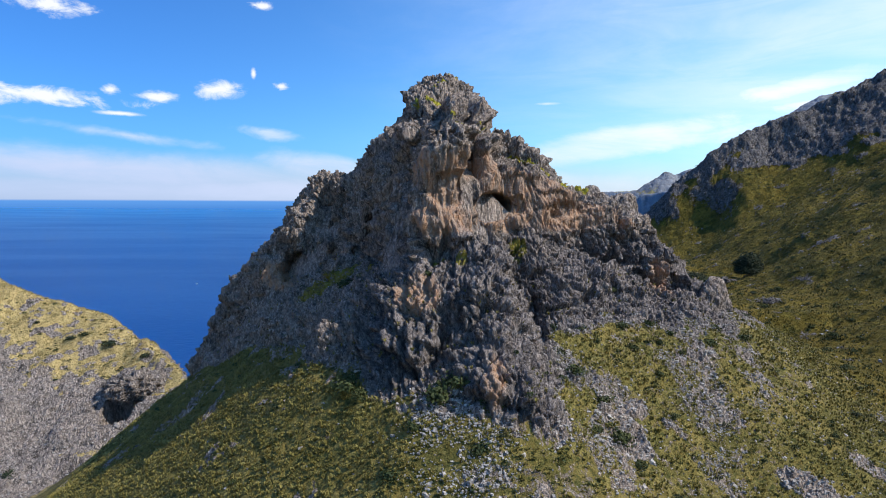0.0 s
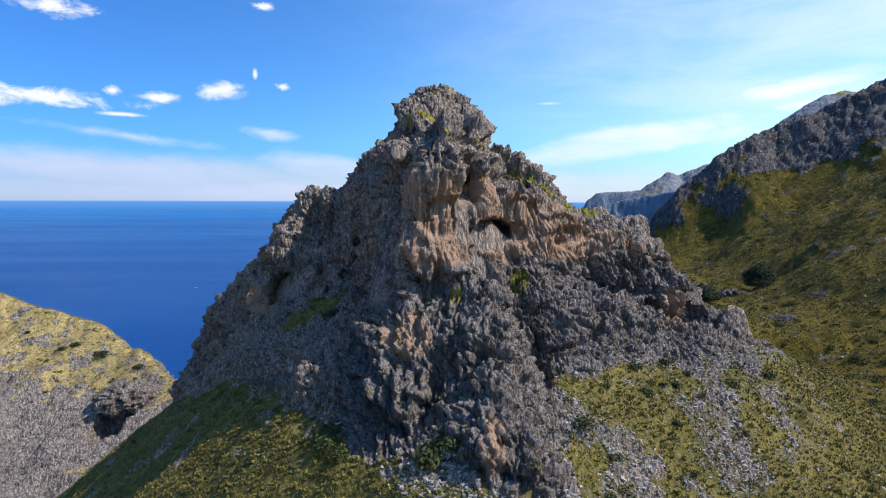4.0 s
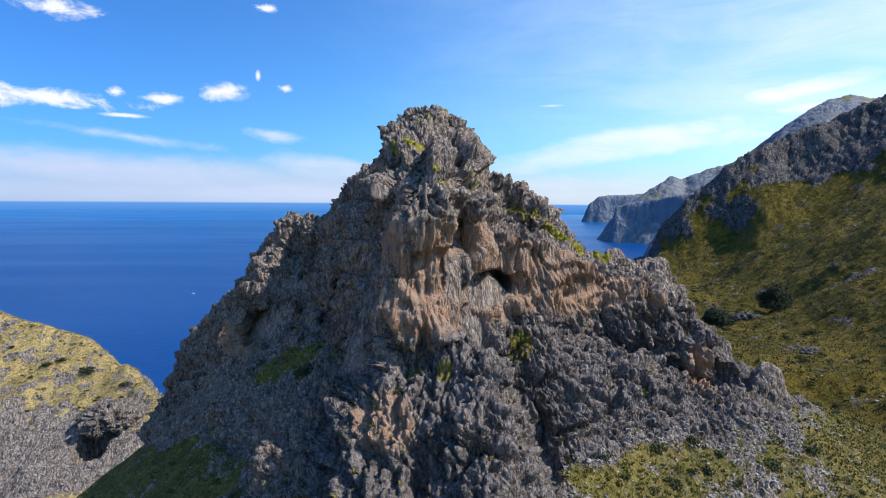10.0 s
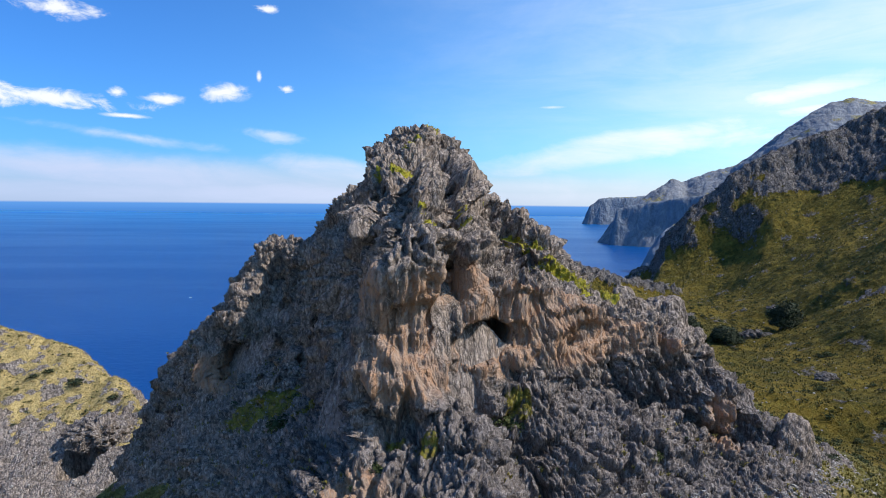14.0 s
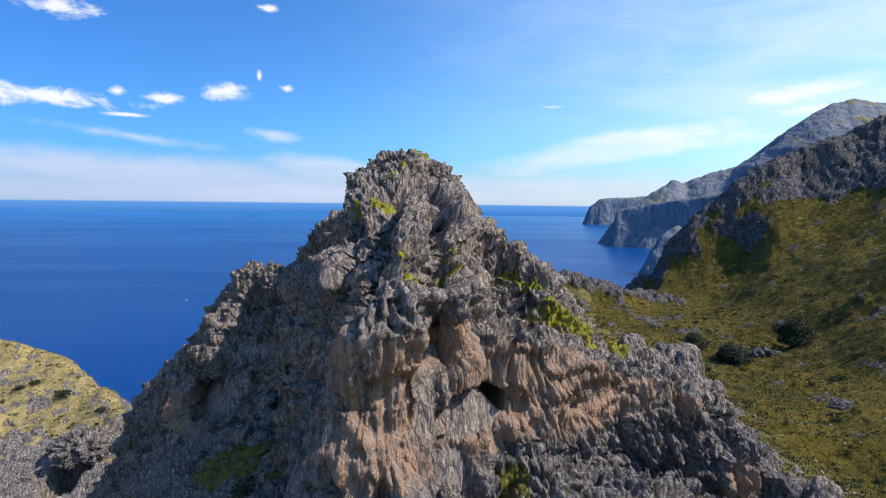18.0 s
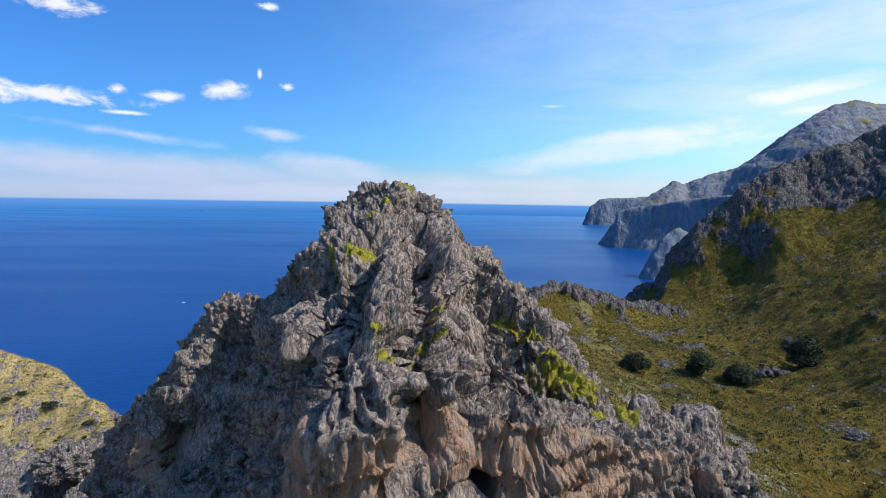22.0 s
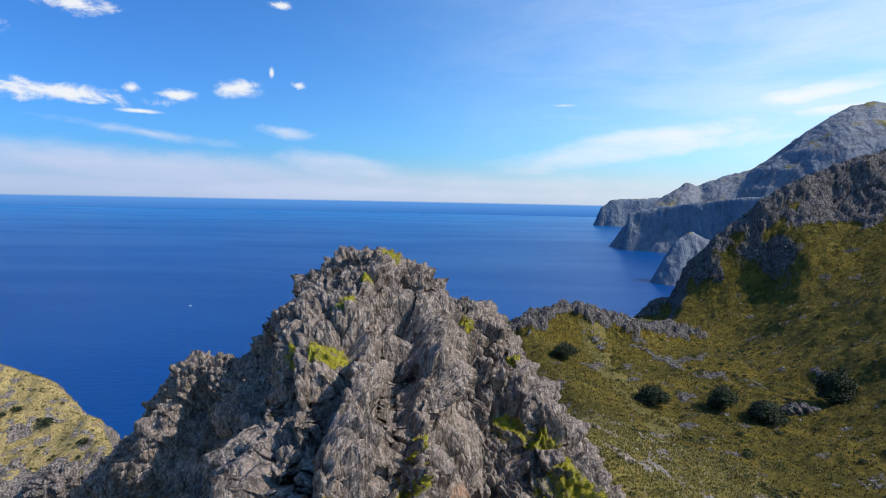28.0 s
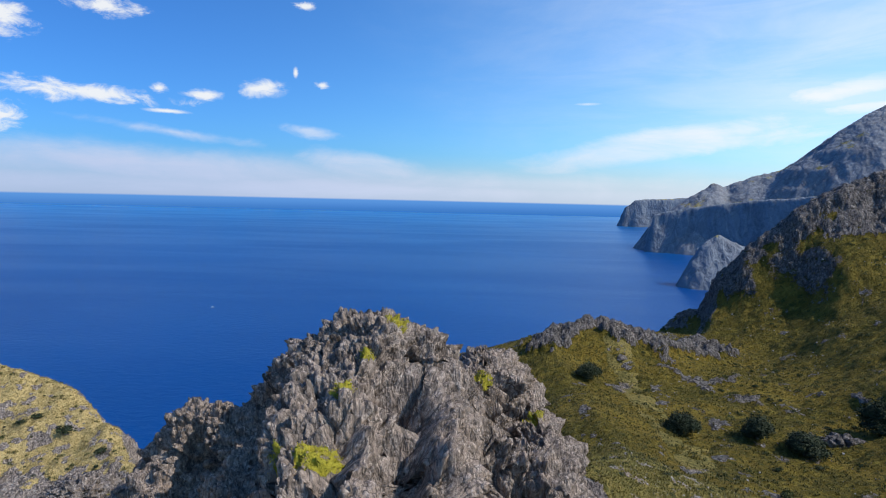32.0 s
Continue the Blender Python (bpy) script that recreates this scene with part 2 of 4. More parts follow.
LEFT_SPUR = ((-9, 97, 109), (-12, 94.5, 102.2), (-13.3, 92.5, 99.0), (-15, 88.5, 94))
PINNACLE = ((0, 0), (1, 1.5), (2.5, 6), (5, 14), (8, 26))
APRON = ((-62, 150, 52), (-50, 136, 64), (-40, 116, 74), (-30, 94, 80), (-20, 77, 84.3), (-9.7, 66.2, 88.0), (1.6, 55.8, 88.0), (6, 54.2, 87.8), (9.5, 56, 87.6), (14.9, 65.5, 90.2), (23, 72, 91.8), (31.5, 74, 90.4), (40, 80, 90), (50, 90, 87))
APRON_DROP = ((0, 0), (6, 4), (12, 9.5), (20, 16.6), (30, 24.5), (50, 38), (90, 60), (160, 90), (260, 125))
SADDLE = ((22, 118, 99), (33, 137, 92.5), (38, 165, 85), (36, 200, 83), (34, 236, 87.5), (42, 243, 90.5), (52, 244, 91), (68, 243, 87.3), (86, 250, 82), (98, 268, 78))
MEADOW = ((74, 20, 58), (76, 60, 65), (77, 100, 70), (82, 134, 73.6), (88, 180, 77.2), (94, 226, 77))
MEADOW_DROP = ((0, 0), (30, -1.5), (58, -3), (68, 6), (78, 40), (110, 140))
RIGHT_HILL = ((116, 318, 84), (122, 315, 103), (132, 312, 114.5), (149, 310, 131), (163, 304, 141), (193, 300, 152), (223, 287, 169), (258, 272, 186), (300, 250, 190), (360, 215, 190), (460, 185, 200), (800, 100, 240))
HILL_DROP = ((0, 0), (6, 2), (14, 10), (30, 22), (60, 43), (100, 57), (150, 66), (220, 82), (400, 190), (700, 420))
LEFT_HILL = ((-800, 100, 220), (-520, 260, 150), (-320, 300, 91), (-225, 300, 62), (-190, 296, 52.5), (-165, 290, 44), (-140, 275, 37.5), (-120, 256, 33), (-106, 240, 26), (-99, 230, 18))
LEFT_DROP = ((0, 0), (14, 6), (30, 12), (46, 21), (80, 30), (120, 40), (200, 62), (400, 150), (600, 280))
SEA_CLIFF = ((0, 0), (6, 3), (16, 24), (40, 100), (90, 220))


def massif(x, y):
    """The rock peak without its foot."""
    h = crest(x, y, SPINE, WALL)
    h = blend_max(h, crest(x, y, LEFT_RIDGE, SPUR), 3.0)
    h = blend_max(h, crest(x, y, LEFT_WALL, WALL), 2.5)
    h = blend_max(h, crest(x, y, RIGHT_RIDGE, SPUR), 2.5)
    h = blend_max(h, crest(x, y, RIGHT_WALL, WALL), 2.5)
    h = blend_max(h, crest(x, y, SHOULDER, WALL), 2.0)
    h = blend_max(h, crest(x, y, CROWN, WALL), 1.5)
    h = blend_max(h, crest(x, y, BACK_RIDGE, WALL), 2.0)
    h = blend_max(h, crest(x, y, LEFT_SPUR, PINNACLE), 1.5)
    h = blend_max(h, crest(x, y, LEFT_FOOT, TERRACE_DROP), 2.0)
    h = blend_max(h, crest(x, y, RIGHT_FOOT, FOOT_DROP), 1.5)
    h = blend_max(h, crest(x, y, BUTTRESS, BUTTRESS_WEST, BUTTRESS_EAST, True), 1.5)
    return blend_max(h, crest(x, y, NOSE_RIB, NOSE_DROP), 1.5)


def land(x, y):
    """The height of the bare land."""
    foot = crest(x, y, APRON, APRON_DROP)
    inland = 14 - 0.125 * (y - 120) + 0.0004 * np.clip(-y, 0, None) ** 1.5 - 0.02 * np.abs(x + 60)
    h = blend_max(foot, inland, 8.0)
    h = blend_max(h, crest(x, y, MEADOW, MEADOW_DROP), 8.0)
    h = blend_max(h, crest(x, y, SADDLE, ((0, 0), (6, 2), (20, 9), (60, 24), (120, 70))), 5.0)
    wx, wy = 7 * fbm(x / 45, y / 45, x * 0, 3, 50), 7 * fbm(x / 45, y / 45, x * 0 + 9, 3, 55)
    x, y, px, py = x + wx, y + wy, x, y
    h = blend_max(h, crest(x, y, RIGHT_HILL, HILL_DROP, SEA_CLIFF, True), 7.0)
    # the even slope between the meadow and the brow, cut off by the sea cliff
    out = np.maximum(y - 312, (y - 255) - 1.6 * (x - 96))
    even = np.minimum(79 + 0.60 * (x - 100.8) - 0.135 * (y - 181.2), 150) - np.interp(out, (0, 6, 16, 40, 90, 400), (0, 3, 24, 100, 220, 900))
    h = blend_max(h, even, 6.0)
    h = blend_max(h, crest(x, y, LEFT_HILL, LEFT_DROP, SEA_CLIFF, True), 5.0)
    h = h + 2.6 * fbm(px / 17, py / 17, px * 0 + 6, 4, 64) * step(-px, 70, 100)
    h = h + 1.2 * fbm(px / 22, py / 22, px * 0 + 4, 3, 58) * step(np.hypot(px - 5, py - 85), 45, 90)
    return blend_max(h, massif(px, py), 2.5)


def sheet(x0, x1, nx, y0, y1, ny, height, even=0.6, focus=None):
    """A grid over a rectangle, its rows drawn closer where the land is steep towards north or south; focus: the stretch of x drawn finer."""
    fine = np.linspace(y0, y1, ny * 2)
    xs = np.linspace(x0, x1, nx)
    if focus:
        many = np.linspace(x0, x1, 4000)
        share = np.cumsum(1.0 + 2.2 * step(many, focus[0] - 8, focus[0]) * (1 - step(many, focus[1], focus[1] + 8)))
        share = (share - share[0]) / (share[-1] - share[0])
        xs = np.interp(np.linspace(0, 1, nx), share, many)
    gx, gy = np.meshgrid(xs, fine, indexing="ij")
    h = height(gx, gy)
    ds = np.sqrt(np.diff(gy, axis=1) ** 2 + (even * np.diff(h, axis=1)) ** 2)
    w = max(3, nx // 60)
    kernel = np.hanning(w * 2 + 1)
    kernel /= kernel.sum()
    pad = np.pad(ds, ((w, w), (0, 0)), mode="edge")
    ds = sum(kernel[k] * pad[k:k + nx] for k in range(w * 2 + 1))
    s = np.concatenate([np.zeros((nx, 1)), np.cumsum(ds, axis=1)], axis=1)
    out = np.empty((nx, ny))
    for i in range(nx):
        out[i] = np.interp(np.linspace(0, s[i, -1], ny), s[i], fine)
    gx = np.repeat(xs[:, None], ny, axis=1)
    return gx, out, height(gx, out)


def normals(gx, gy, gz):
    ax, ay, az = (np.gradient(g, axis=0) for g in (gx, gy, gz))
    bx, by, bz = (np.gradient(g, axis=1) for g in (gx, gy, gz))
    nx, ny, nz = ay * bz - az * by, az * bx - ax * bz, ax * by - ay * bx
    length = np.sqrt(nx * nx + ny * ny + nz * nz) + 1e-9
    return nx / length, ny / length, nz / length


def grid_object(name, gx, gy, gz, material, masks=None, smooth=True):
    nx, ny = gx.shape
    me = bpy.data.meshes.new(name)
    verts = np.stack([gx, gy, gz], -1).reshape(-1, 3).astype(np.float32)
    i = np.arange(nx * ny).reshape(nx, ny)
    quads = np.stack([i[:-1, :-1], i[1:, :-1], i[1:, 1:], i[:-1, 1:]], -1).reshape(-1, 4).astype(np.int32)
    me.vertices.add(len(verts))
    me.vertices.foreach_set("co", verts.ravel())
    me.loops.add(quads.size)
    me.loops.foreach_set("vertex_index", quads.ravel())
    me.polygons.add(len(quads))
    me.polygons.foreach_set("loop_start", np.arange(0, quads.size, 4, dtype=np.int32))
    me.polygons.foreach_set("use_smooth", np.full(len(quads), smooth))
    for key, values in (masks or {}).items():
        me.attributes.new(key, "FLOAT", "POINT").data.foreach_set("value", values.ravel().astype(np.float32))
    me.materials.append(material)
    me.update(calc_edges=True)
    return new(name, me)


# ---- materials ----
def material(name):
    m = bpy.data.materials.new(name)
    m.use_nodes = True
    return m, Tree(m.node_tree)


def finish(n, color, rough, bump=None, strength=0.5, distance=0.2, **extra):
    shader = n.add("ShaderNodeBsdfPrincipled")
    n.feed(shader, "Base Color", (*color, 1) if isinstance(color, tuple) else color)
    n.feed(shader, "Roughness", rough)
    for key, value in extra.items():
        n.feed(shader, key.replace("_", " "), value)
    if bump is not None:
        node = n.add("ShaderNodeBump")
        node.inputs["Strength"].default_value, node.inputs["Distance"].default_value = strength, distance
        n.feed(node, "Height", bump)
        n.feed(shader, "Normal", node)
    n.add("ShaderNodeOutputMaterial", shader)
    return shader


def land_material(name, grey=(0.365, 0.318, 0.29), dark=(0.085, 0.074, 0.070), size=1.0, bump=1.0, tone=(1.0, 1.0, 1.0), turf_tone=(1.0, 1.0, 1.0), contrast=1.0):
    """Weathered limestone, stained ochre by the mask 'stain' and grown over with dry grass by the mask 'grass'."""
    m, n = material(name)
    at = n.add("ShaderNodeNewGeometry").outputs["Position"]
    grass = n.add("ShaderNodeAttribute", attribute_name="grass").outputs["Fac"]
    stain = n.add("ShaderNodeAttribute", attribute_name="stain").outputs["Fac"]
    broad = n.noise(at, 0.09 / size, 4.0, 0.6)
    mid = n.noise(n.scaled(at, 1, 1, 0.45), 0.7 / size, 7.0, 0.68, 0.3)
    fine = n.noise(n.scaled(at, 1, 1, 0.45), 3.4 / size, 6.0, 0.75)
    streak = n.noise(n.scaled(at, 1.0, 1.0, 0.12), 1.6 / size, 5.0, 0.6, 0.2)
    bent = n.vmath("ADD", n.scaled(at, 1, 1, 0.28), n.scaled(n.add("ShaderNodeTexNoise", at, in_Scale=1.1 / size, in_Detail=3.0).outputs[1], 0.9 * size, 0.9 * size, 0.9 * size))
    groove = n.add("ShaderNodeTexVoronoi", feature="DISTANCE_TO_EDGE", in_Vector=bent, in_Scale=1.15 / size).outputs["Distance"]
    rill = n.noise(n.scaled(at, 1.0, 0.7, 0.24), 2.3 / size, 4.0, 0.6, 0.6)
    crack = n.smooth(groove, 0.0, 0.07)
    # Low spots of mid go dark, a colour stand-in for crevice shade.
    stone = n.mix(n.smooth(mid, 0.34, 0.52), dark, grey)
    stone = n.mix(n.smooth(broad, 0.45, 0.7, 0.0, 0.40 * contrast), stone, (0.50, 0.41, 0.345))
    stone = n.mix(n.smooth(streak, 0.54, 0.70, 0.0, 0.55 * contrast), stone, (0.15, 0.137, 0.13))
    # Fine grain: raised bits paled as edge highlights, hollows darkened as shade, in colour.
    stone = n.mix(n.smooth(fine, 0.50, 0.62, 0.0, 0.60 * contrast), stone, (0.72, 0.65, 0.60))
    stone = n.mix(n.smooth(fine, 0.48, 0.38, 0.0, 0.50 * contrast), stone, (0.10, 0.09, 0.085))
    # Cracks and rills get painted crevice shade along the lines the bump cuts.
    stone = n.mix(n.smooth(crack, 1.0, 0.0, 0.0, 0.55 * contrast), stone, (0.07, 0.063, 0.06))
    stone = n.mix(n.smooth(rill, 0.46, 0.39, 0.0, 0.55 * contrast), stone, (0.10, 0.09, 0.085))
    ochre = n.mix(n.smooth(streak, 0.38, 0.60), (0.56, 0.35, 0.225), (0.48, 0.37, 0.30))
    ochre = n.mix(n.smooth(mid, 0.50, 0.68, 0.0, 0.6), ochre, (0.33, 0.21, 0.155))
    ochre = n.mix(n.smooth(fine, 0.46, 0.36, 0.0, 0.5), ochre, (0.26, 0.17, 0.13))
    cover = n.smooth(n.math("ADD", stain, n.math("MULTIPLY", n.math("SUBTRACT", mid, 0.5), 0.9)), 0.30, 0.65)
    stone = n.mix(n.math("MULTIPLY", cover, 0.9), stone, ochre)
    # Shade on the lower rock, painted as a blue-grey darkening of the stone.
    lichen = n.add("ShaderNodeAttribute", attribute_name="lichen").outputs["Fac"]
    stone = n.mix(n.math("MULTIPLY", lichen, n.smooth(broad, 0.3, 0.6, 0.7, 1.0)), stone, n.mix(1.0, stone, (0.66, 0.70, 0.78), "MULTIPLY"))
    stone = n.mix(1.0, stone, tone, "MULTIPLY")
    turf = n.mix(n.smooth(n.noise(at, 0.16 / size, 4.0, 0.6), 0.35, 0.65), (0.105, 0.090, 0.021), (0.215, 0.160, 0.045))
    turf = n.mix(n.smooth(n.noise(at, 1.1 / size, 5.0, 0.65), 0.46, 0.68, 0.0, 0.8), turf, (0.27, 0.22, 0.07))
    turf = n.mix(n.smooth(n.noise(at, 1.3 / size, 5.0, 0.75, 0.5), 0.50, 0.64, 0.0, 0.85), turf, (0.045, 0.055, 0.014))
    turf = n.mix(1.0, turf, turf_tone, "MULTIPLY")
    dry = n.add("ShaderNodeAttribute", attribute_name="dry").outputs["Fac"]
    turf = n.mix(n.math("MULTIPLY", dry, n.smooth(n.noise(at, 0.5 / size, 5.0, 0.65), 0.3, 0.6, 0.72, 1.0)), turf, (0.55, 0.415, 0.185))
    fresh = n.add("ShaderNodeAttribute", attribute_name="fresh").outputs["Fac"]
    turf = n.mix(n.smooth(fresh, 0.1, 0.5), turf, n.mix(n.noise(at, 3.0, 4.0, 0.7), (0.22, 0.21, 0.022), (0.48, 0.41, 0.05)))
    edge = n.smooth(n.math("ADD", grass, n.math("MULTIPLY", n.math("SUBTRACT", n.noise(at, 1.3 / size, 7.0, 0.75), 0.5), 1.9)), 0.40, 0.60)
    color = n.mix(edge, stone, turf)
    lump = n.math("MULTIPLY", n.math("ADD", n.math("MULTIPLY", n.smooth(groove, 0.0, 0.22), 0.20), n.math("MULTIPLY", n.smooth(rill, 0.32, 0.58), 0.24)), n.math("SUBTRACT", 1.0, n.math("MULTIPLY", edge, 0.8)))
    relief = n.math("ADD", n.math("MULTIPLY", mid, 0.55), n.math("ADD", n.math("MULTIPLY", fine, 0.34), lump))
    finish(n, color, 0.93, relief, bump, 1.55 * size, Specular_IOR_Level=0.2)
    return m


def leaf_material(name, low, high, tip):
    m, n = material(name)
    at = n.add("ShaderNodeNewGeometry")
    tone = n.mix(at.outputs["Random Per Island"], low, high)
    tone = n.mix(n.smooth(n.noise(at.outputs["Position"], 0.35, 3.0, 0.6), 0.45, 0.7), tone, tip)
    finish(n, tone, 0.75, n.noise(at.outputs["Position"], 18.0, 2.0), 0.3, 0.02, Specular_IOR_Level=0.3)
    return m


def stone_material(name, grey, dark):
    m, n = material(name)
    at = n.add("ShaderNodeNewGeometry")
    mid = n.noise(at.outputs["Position"], 2.4, 6.0, 0.65)
    tone = n.mix(n.smooth(mid, 0.38, 0.62), dark, grey)
    tone = n.mix(n.math("MULTIPLY", at.outputs["Random Per Island"], 0.35), tone, (0.52, 0.48, 0.44))
    finish(n, tone, 0.92, mid, 0.7, 0.12, Specular_IOR_Level=0.25)
    return m


def plain_material(name, color, rough, grain=6.0, depth=0.15):
    m, n = material(name)
    at = n.add("ShaderNodeNewGeometry").outputs["Position"]
    f = n.noise(at, grain, 4.0, 0.6)
    finish(n, n.mix(n.smooth(f, 0.3, 0.7), tuple(c * (1 - depth) for c in color), tuple(min(1, c * (1 + depth)) for c in color)), rough, f, 0.3, 0.02)
    return m


def sea_material():
    m, n = material("sea_water")
    at = n.add("ShaderNodeNewGeometry").outputs["Position"]
    swell = n.noise(n.scaled(at, 1.0, 1.8, 1.0), 0.11, 6.0, 0.62, 0.3)
    chop = n.noise(n.scaled(at, 1.0, 1.5, 1.0), 0.7, 3.0, 0.6)
    wind = n.noise(n.scaled(at, 0.0012, 0.0045, 1.0), 1.0, 5.0, 0.6, 0.6)
    shoal = n.noise(n.scaled(at, 0.002, 0.002, 1.0), 1.0, 4.0, 0.55)
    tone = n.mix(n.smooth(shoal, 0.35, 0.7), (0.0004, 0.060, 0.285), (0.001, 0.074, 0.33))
    # Water paled by distance in its own colour, for far haze and sky sheen.
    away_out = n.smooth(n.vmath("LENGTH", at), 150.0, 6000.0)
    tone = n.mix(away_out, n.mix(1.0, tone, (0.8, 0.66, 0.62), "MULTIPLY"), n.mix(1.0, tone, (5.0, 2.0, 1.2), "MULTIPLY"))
    finish(n, tone, n.smooth(wind, 0.35, 0.7, 0.30, 0.36), n.math("ADD", swell, n.math("MULTIPLY", chop, 0.2)), 0.30, 1.2, IOR=1.33, Specular_IOR_Level=0.20)
    return m


ROCK = land_material("limestone", bump=0.70, tone=(0.80, 0.74, 0.695))
# Darker copy of limestone: cloud shade over hill and saddle is in its colours.
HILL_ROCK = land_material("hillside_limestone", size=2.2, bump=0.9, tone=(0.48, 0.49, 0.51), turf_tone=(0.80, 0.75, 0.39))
HEAD_ROCK = land_material("headland_limestone", size=2.2, bump=0.9, tone=(0.92, 0.88, 0.85))
# Far rock and turf tinted blue-grey: distance haze and shade put into the colour.
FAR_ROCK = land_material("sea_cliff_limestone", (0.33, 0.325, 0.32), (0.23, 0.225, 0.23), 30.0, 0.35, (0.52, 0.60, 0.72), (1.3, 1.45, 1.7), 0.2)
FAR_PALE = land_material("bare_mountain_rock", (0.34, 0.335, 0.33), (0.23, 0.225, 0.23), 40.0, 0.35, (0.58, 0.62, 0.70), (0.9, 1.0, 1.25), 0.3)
SCREE = stone_material("pale_scree", (0.38, 0.345, 0.32), (0.16, 0.145, 0.135))
TUFT = leaf_material("dry_tussock_grass", (0.085, 0.080, 0.018), (0.22, 0.175, 0.040), (0.28, 0.225, 0.06))
DRY_TUFT = leaf_material("straw_grass", (0.20, 0.16, 0.055), (0.43, 0.34, 0.14), (0.50, 0.40, 0.17))
FRESH = leaf_material("fresh_ledge_grass", (0.26, 0.24, 0.014), (0.50, 0.43, 0.03), (0.44, 0.37, 0.05))
# Blades of saddle and hillside, darkened in colour for the cloud shade there.
HILL_TUFT = leaf_material("olive_tussock_grass", (0.036, 0.039, 0.008), (0.105, 0.095, 0.020), (0.155, 0.132, 0.033))
SHRUB = leaf_material("shrub_leaves", (0.016, 0.027, 0.008), (0.046, 0.060, 0.015), (0.070, 0.078, 0.022))
HOLM = leaf_material("evergreen_leaves", (0.010, 0.018, 0.008), (0.030, 0.042, 0.016), (0.036, 0.046, 0.018))
BARK = plain_material("grey_bark", (0.16, 0.13, 0.10), 0.9)
WATER = sea_material()

# ---- the land ----
LEDGES = ((6.0, 74.8, 115.4, 0.8), (6.5, 74.0, 114.6, 0.8), (5.7, 72.4, 113.9, 0.7), (5.3, 70.3, 113.1, 0.6), (7.2, 76.8, 115.6, 0.8), (12.5, 87.3, 112.5, 1.0), (14.2, 87.0, 111.2, 1.1), (15.6, 86.6, 110.6, 1.1),
          (14.9, 84.8, 107.9, 1.3), (16.8, 84.8, 107.2, 1.5), (18.7, 84.8, 106.7, 1.4), (2.6, 69.7, 114.8, 0.6), (3.1, 68.8, 113.8, 0.6), (-0.2, 81.2, 119.0, 0.8), (1.6, 87.3, 122.2, 0.9), (0.7, 84.5, 120.8, 0.9),
          (18.2, 79.4, 106.8, 0.7), (20.5, 80.5, 106.0, 1.1), (9.5, 104.7, 115.5, 0.8), (-2.6, 81.5, 118.8, 0.7), (14.1, 107.9, 110.5, 1.2), (3.0, 90.6, 123.6, 0.7),
          (-11.5, 84.2, 93.5, 2.6), (-15.5, 86.9, 92.4, 2.2), (-19, 90.5, 90.8, 2.0), (-9, 79.5, 95, 1.8), (10.3, 70.3, 98.9, 1.3), (3.0, 63, 99.3, 1.2), (0.5, 64.5, 99.6, 1.1))
HILL_BAND = ((62, 232, 0), (84, 214, 0), (104, 196, 0), (128, 170, 0), (150, 140, 0))
DENS = ((7.3, 71.0, 104.1, 2.5, 8.0, 1.9, 5.8), (10.4, 71.5, 104.2, 1.4, 5.0, 1.3, 1.0), (2.0, 66.3, 106.0, 2.6, 3.5, 2.4, 0.9), (-25.4, 104.0, 92.8, 2.9, 8.0, 3.4, 8.0), (-1.6, 77.0, 115.2, 1.7, 4.5, 2.3, 2.6), (15, 77, 103.5, 5.0, 4.0, 1.6, 0.9), (-8, 84, 99, 3, 6, 5, 2.2))


# gullies down the peak: points on the face, width, depth
GULLIES = (
    (((4.4, 86, 121), (4.9, 83.5, 120), (5.2, 79.4, 118.0), (5.4, 74.9, 115.5), (5.2, 71, 113.5), (5.3, 69, 109.5)), 1.0, 3.4),
    (((1.3, 81.5, 119.9), (0.6, 77.9, 117.7), (0.3, 71.2, 116.1), (0.2, 68.3, 114.2)), 0.8, 2.4),
    (((-12.2, 105.3, 111.8), (-11.7, 99.6, 107.4), (-11.9, 96.7, 102), (-11.8, 93.3, 97.5)), 2.2, 4.2),
    (((-6.0, 88, 113), (-6.3, 87, 111.8), (-6.7, 86.4, 107.4), (-7.2, 84.9, 102)), 1.7, 3.4),
    (((8.5, 91, 117.2), (10.3, 88.3, 115.2), (12.5, 87.2, 113), (15.3, 87, 111.2)), 0.8, 1.6),
    (((-4.5, 81, 114), (-3.6, 73.9, 110.4), (-3.2, 72.6, 107.3), (-3, 70, 103)), 1.0, 1.8),
    (((6.7, 80.5, 117.8), (7.6, 75.5, 113.6), (9.6, 77, 111), (12.3, 77.2, 108.6)), 0.9, 1.7),
    (((-21, 108, 106), (-20.9, 104.4, 99.7), (-21.5, 102.3, 93.7)), 1.8, 3.4),
    (((16.9, 87, 110.7), (15.8, 80, 107.5), (16, 76.2, 102.9)), 0.9, 0.8),
    (((20.4, 79, 106), (20.4, 77.6, 103.2), (20.1, 77.1, 99.4)), 0.8, 0.6),
    (((-2.9, 79.5, 117.6), (-0.7, 71.5, 115.3), (0.9, 69, 114.2)), 0.7, 1.2),
)
# ribs and noses that stand out: middle, radii, how far
NOSES = ((1.6, 66.5, 110.2, 3.6, 5, 3.0, 0.8), (5.2, 68, 105, 0.8, 4, 3.5, 1.1), (3.0, 72.5, 116, 1.6, 3, 2.4, 0.8), (-2.2, 84, 120, 1.8, 4, 3, 0.7), (10.8, 71.5, 106, 0.7, 4, 3, 0.9), (14.6, 73, 105, 1.5, 4, 4, 0.5), (19, 75, 103, 1.6, 4, 4, 0.4))


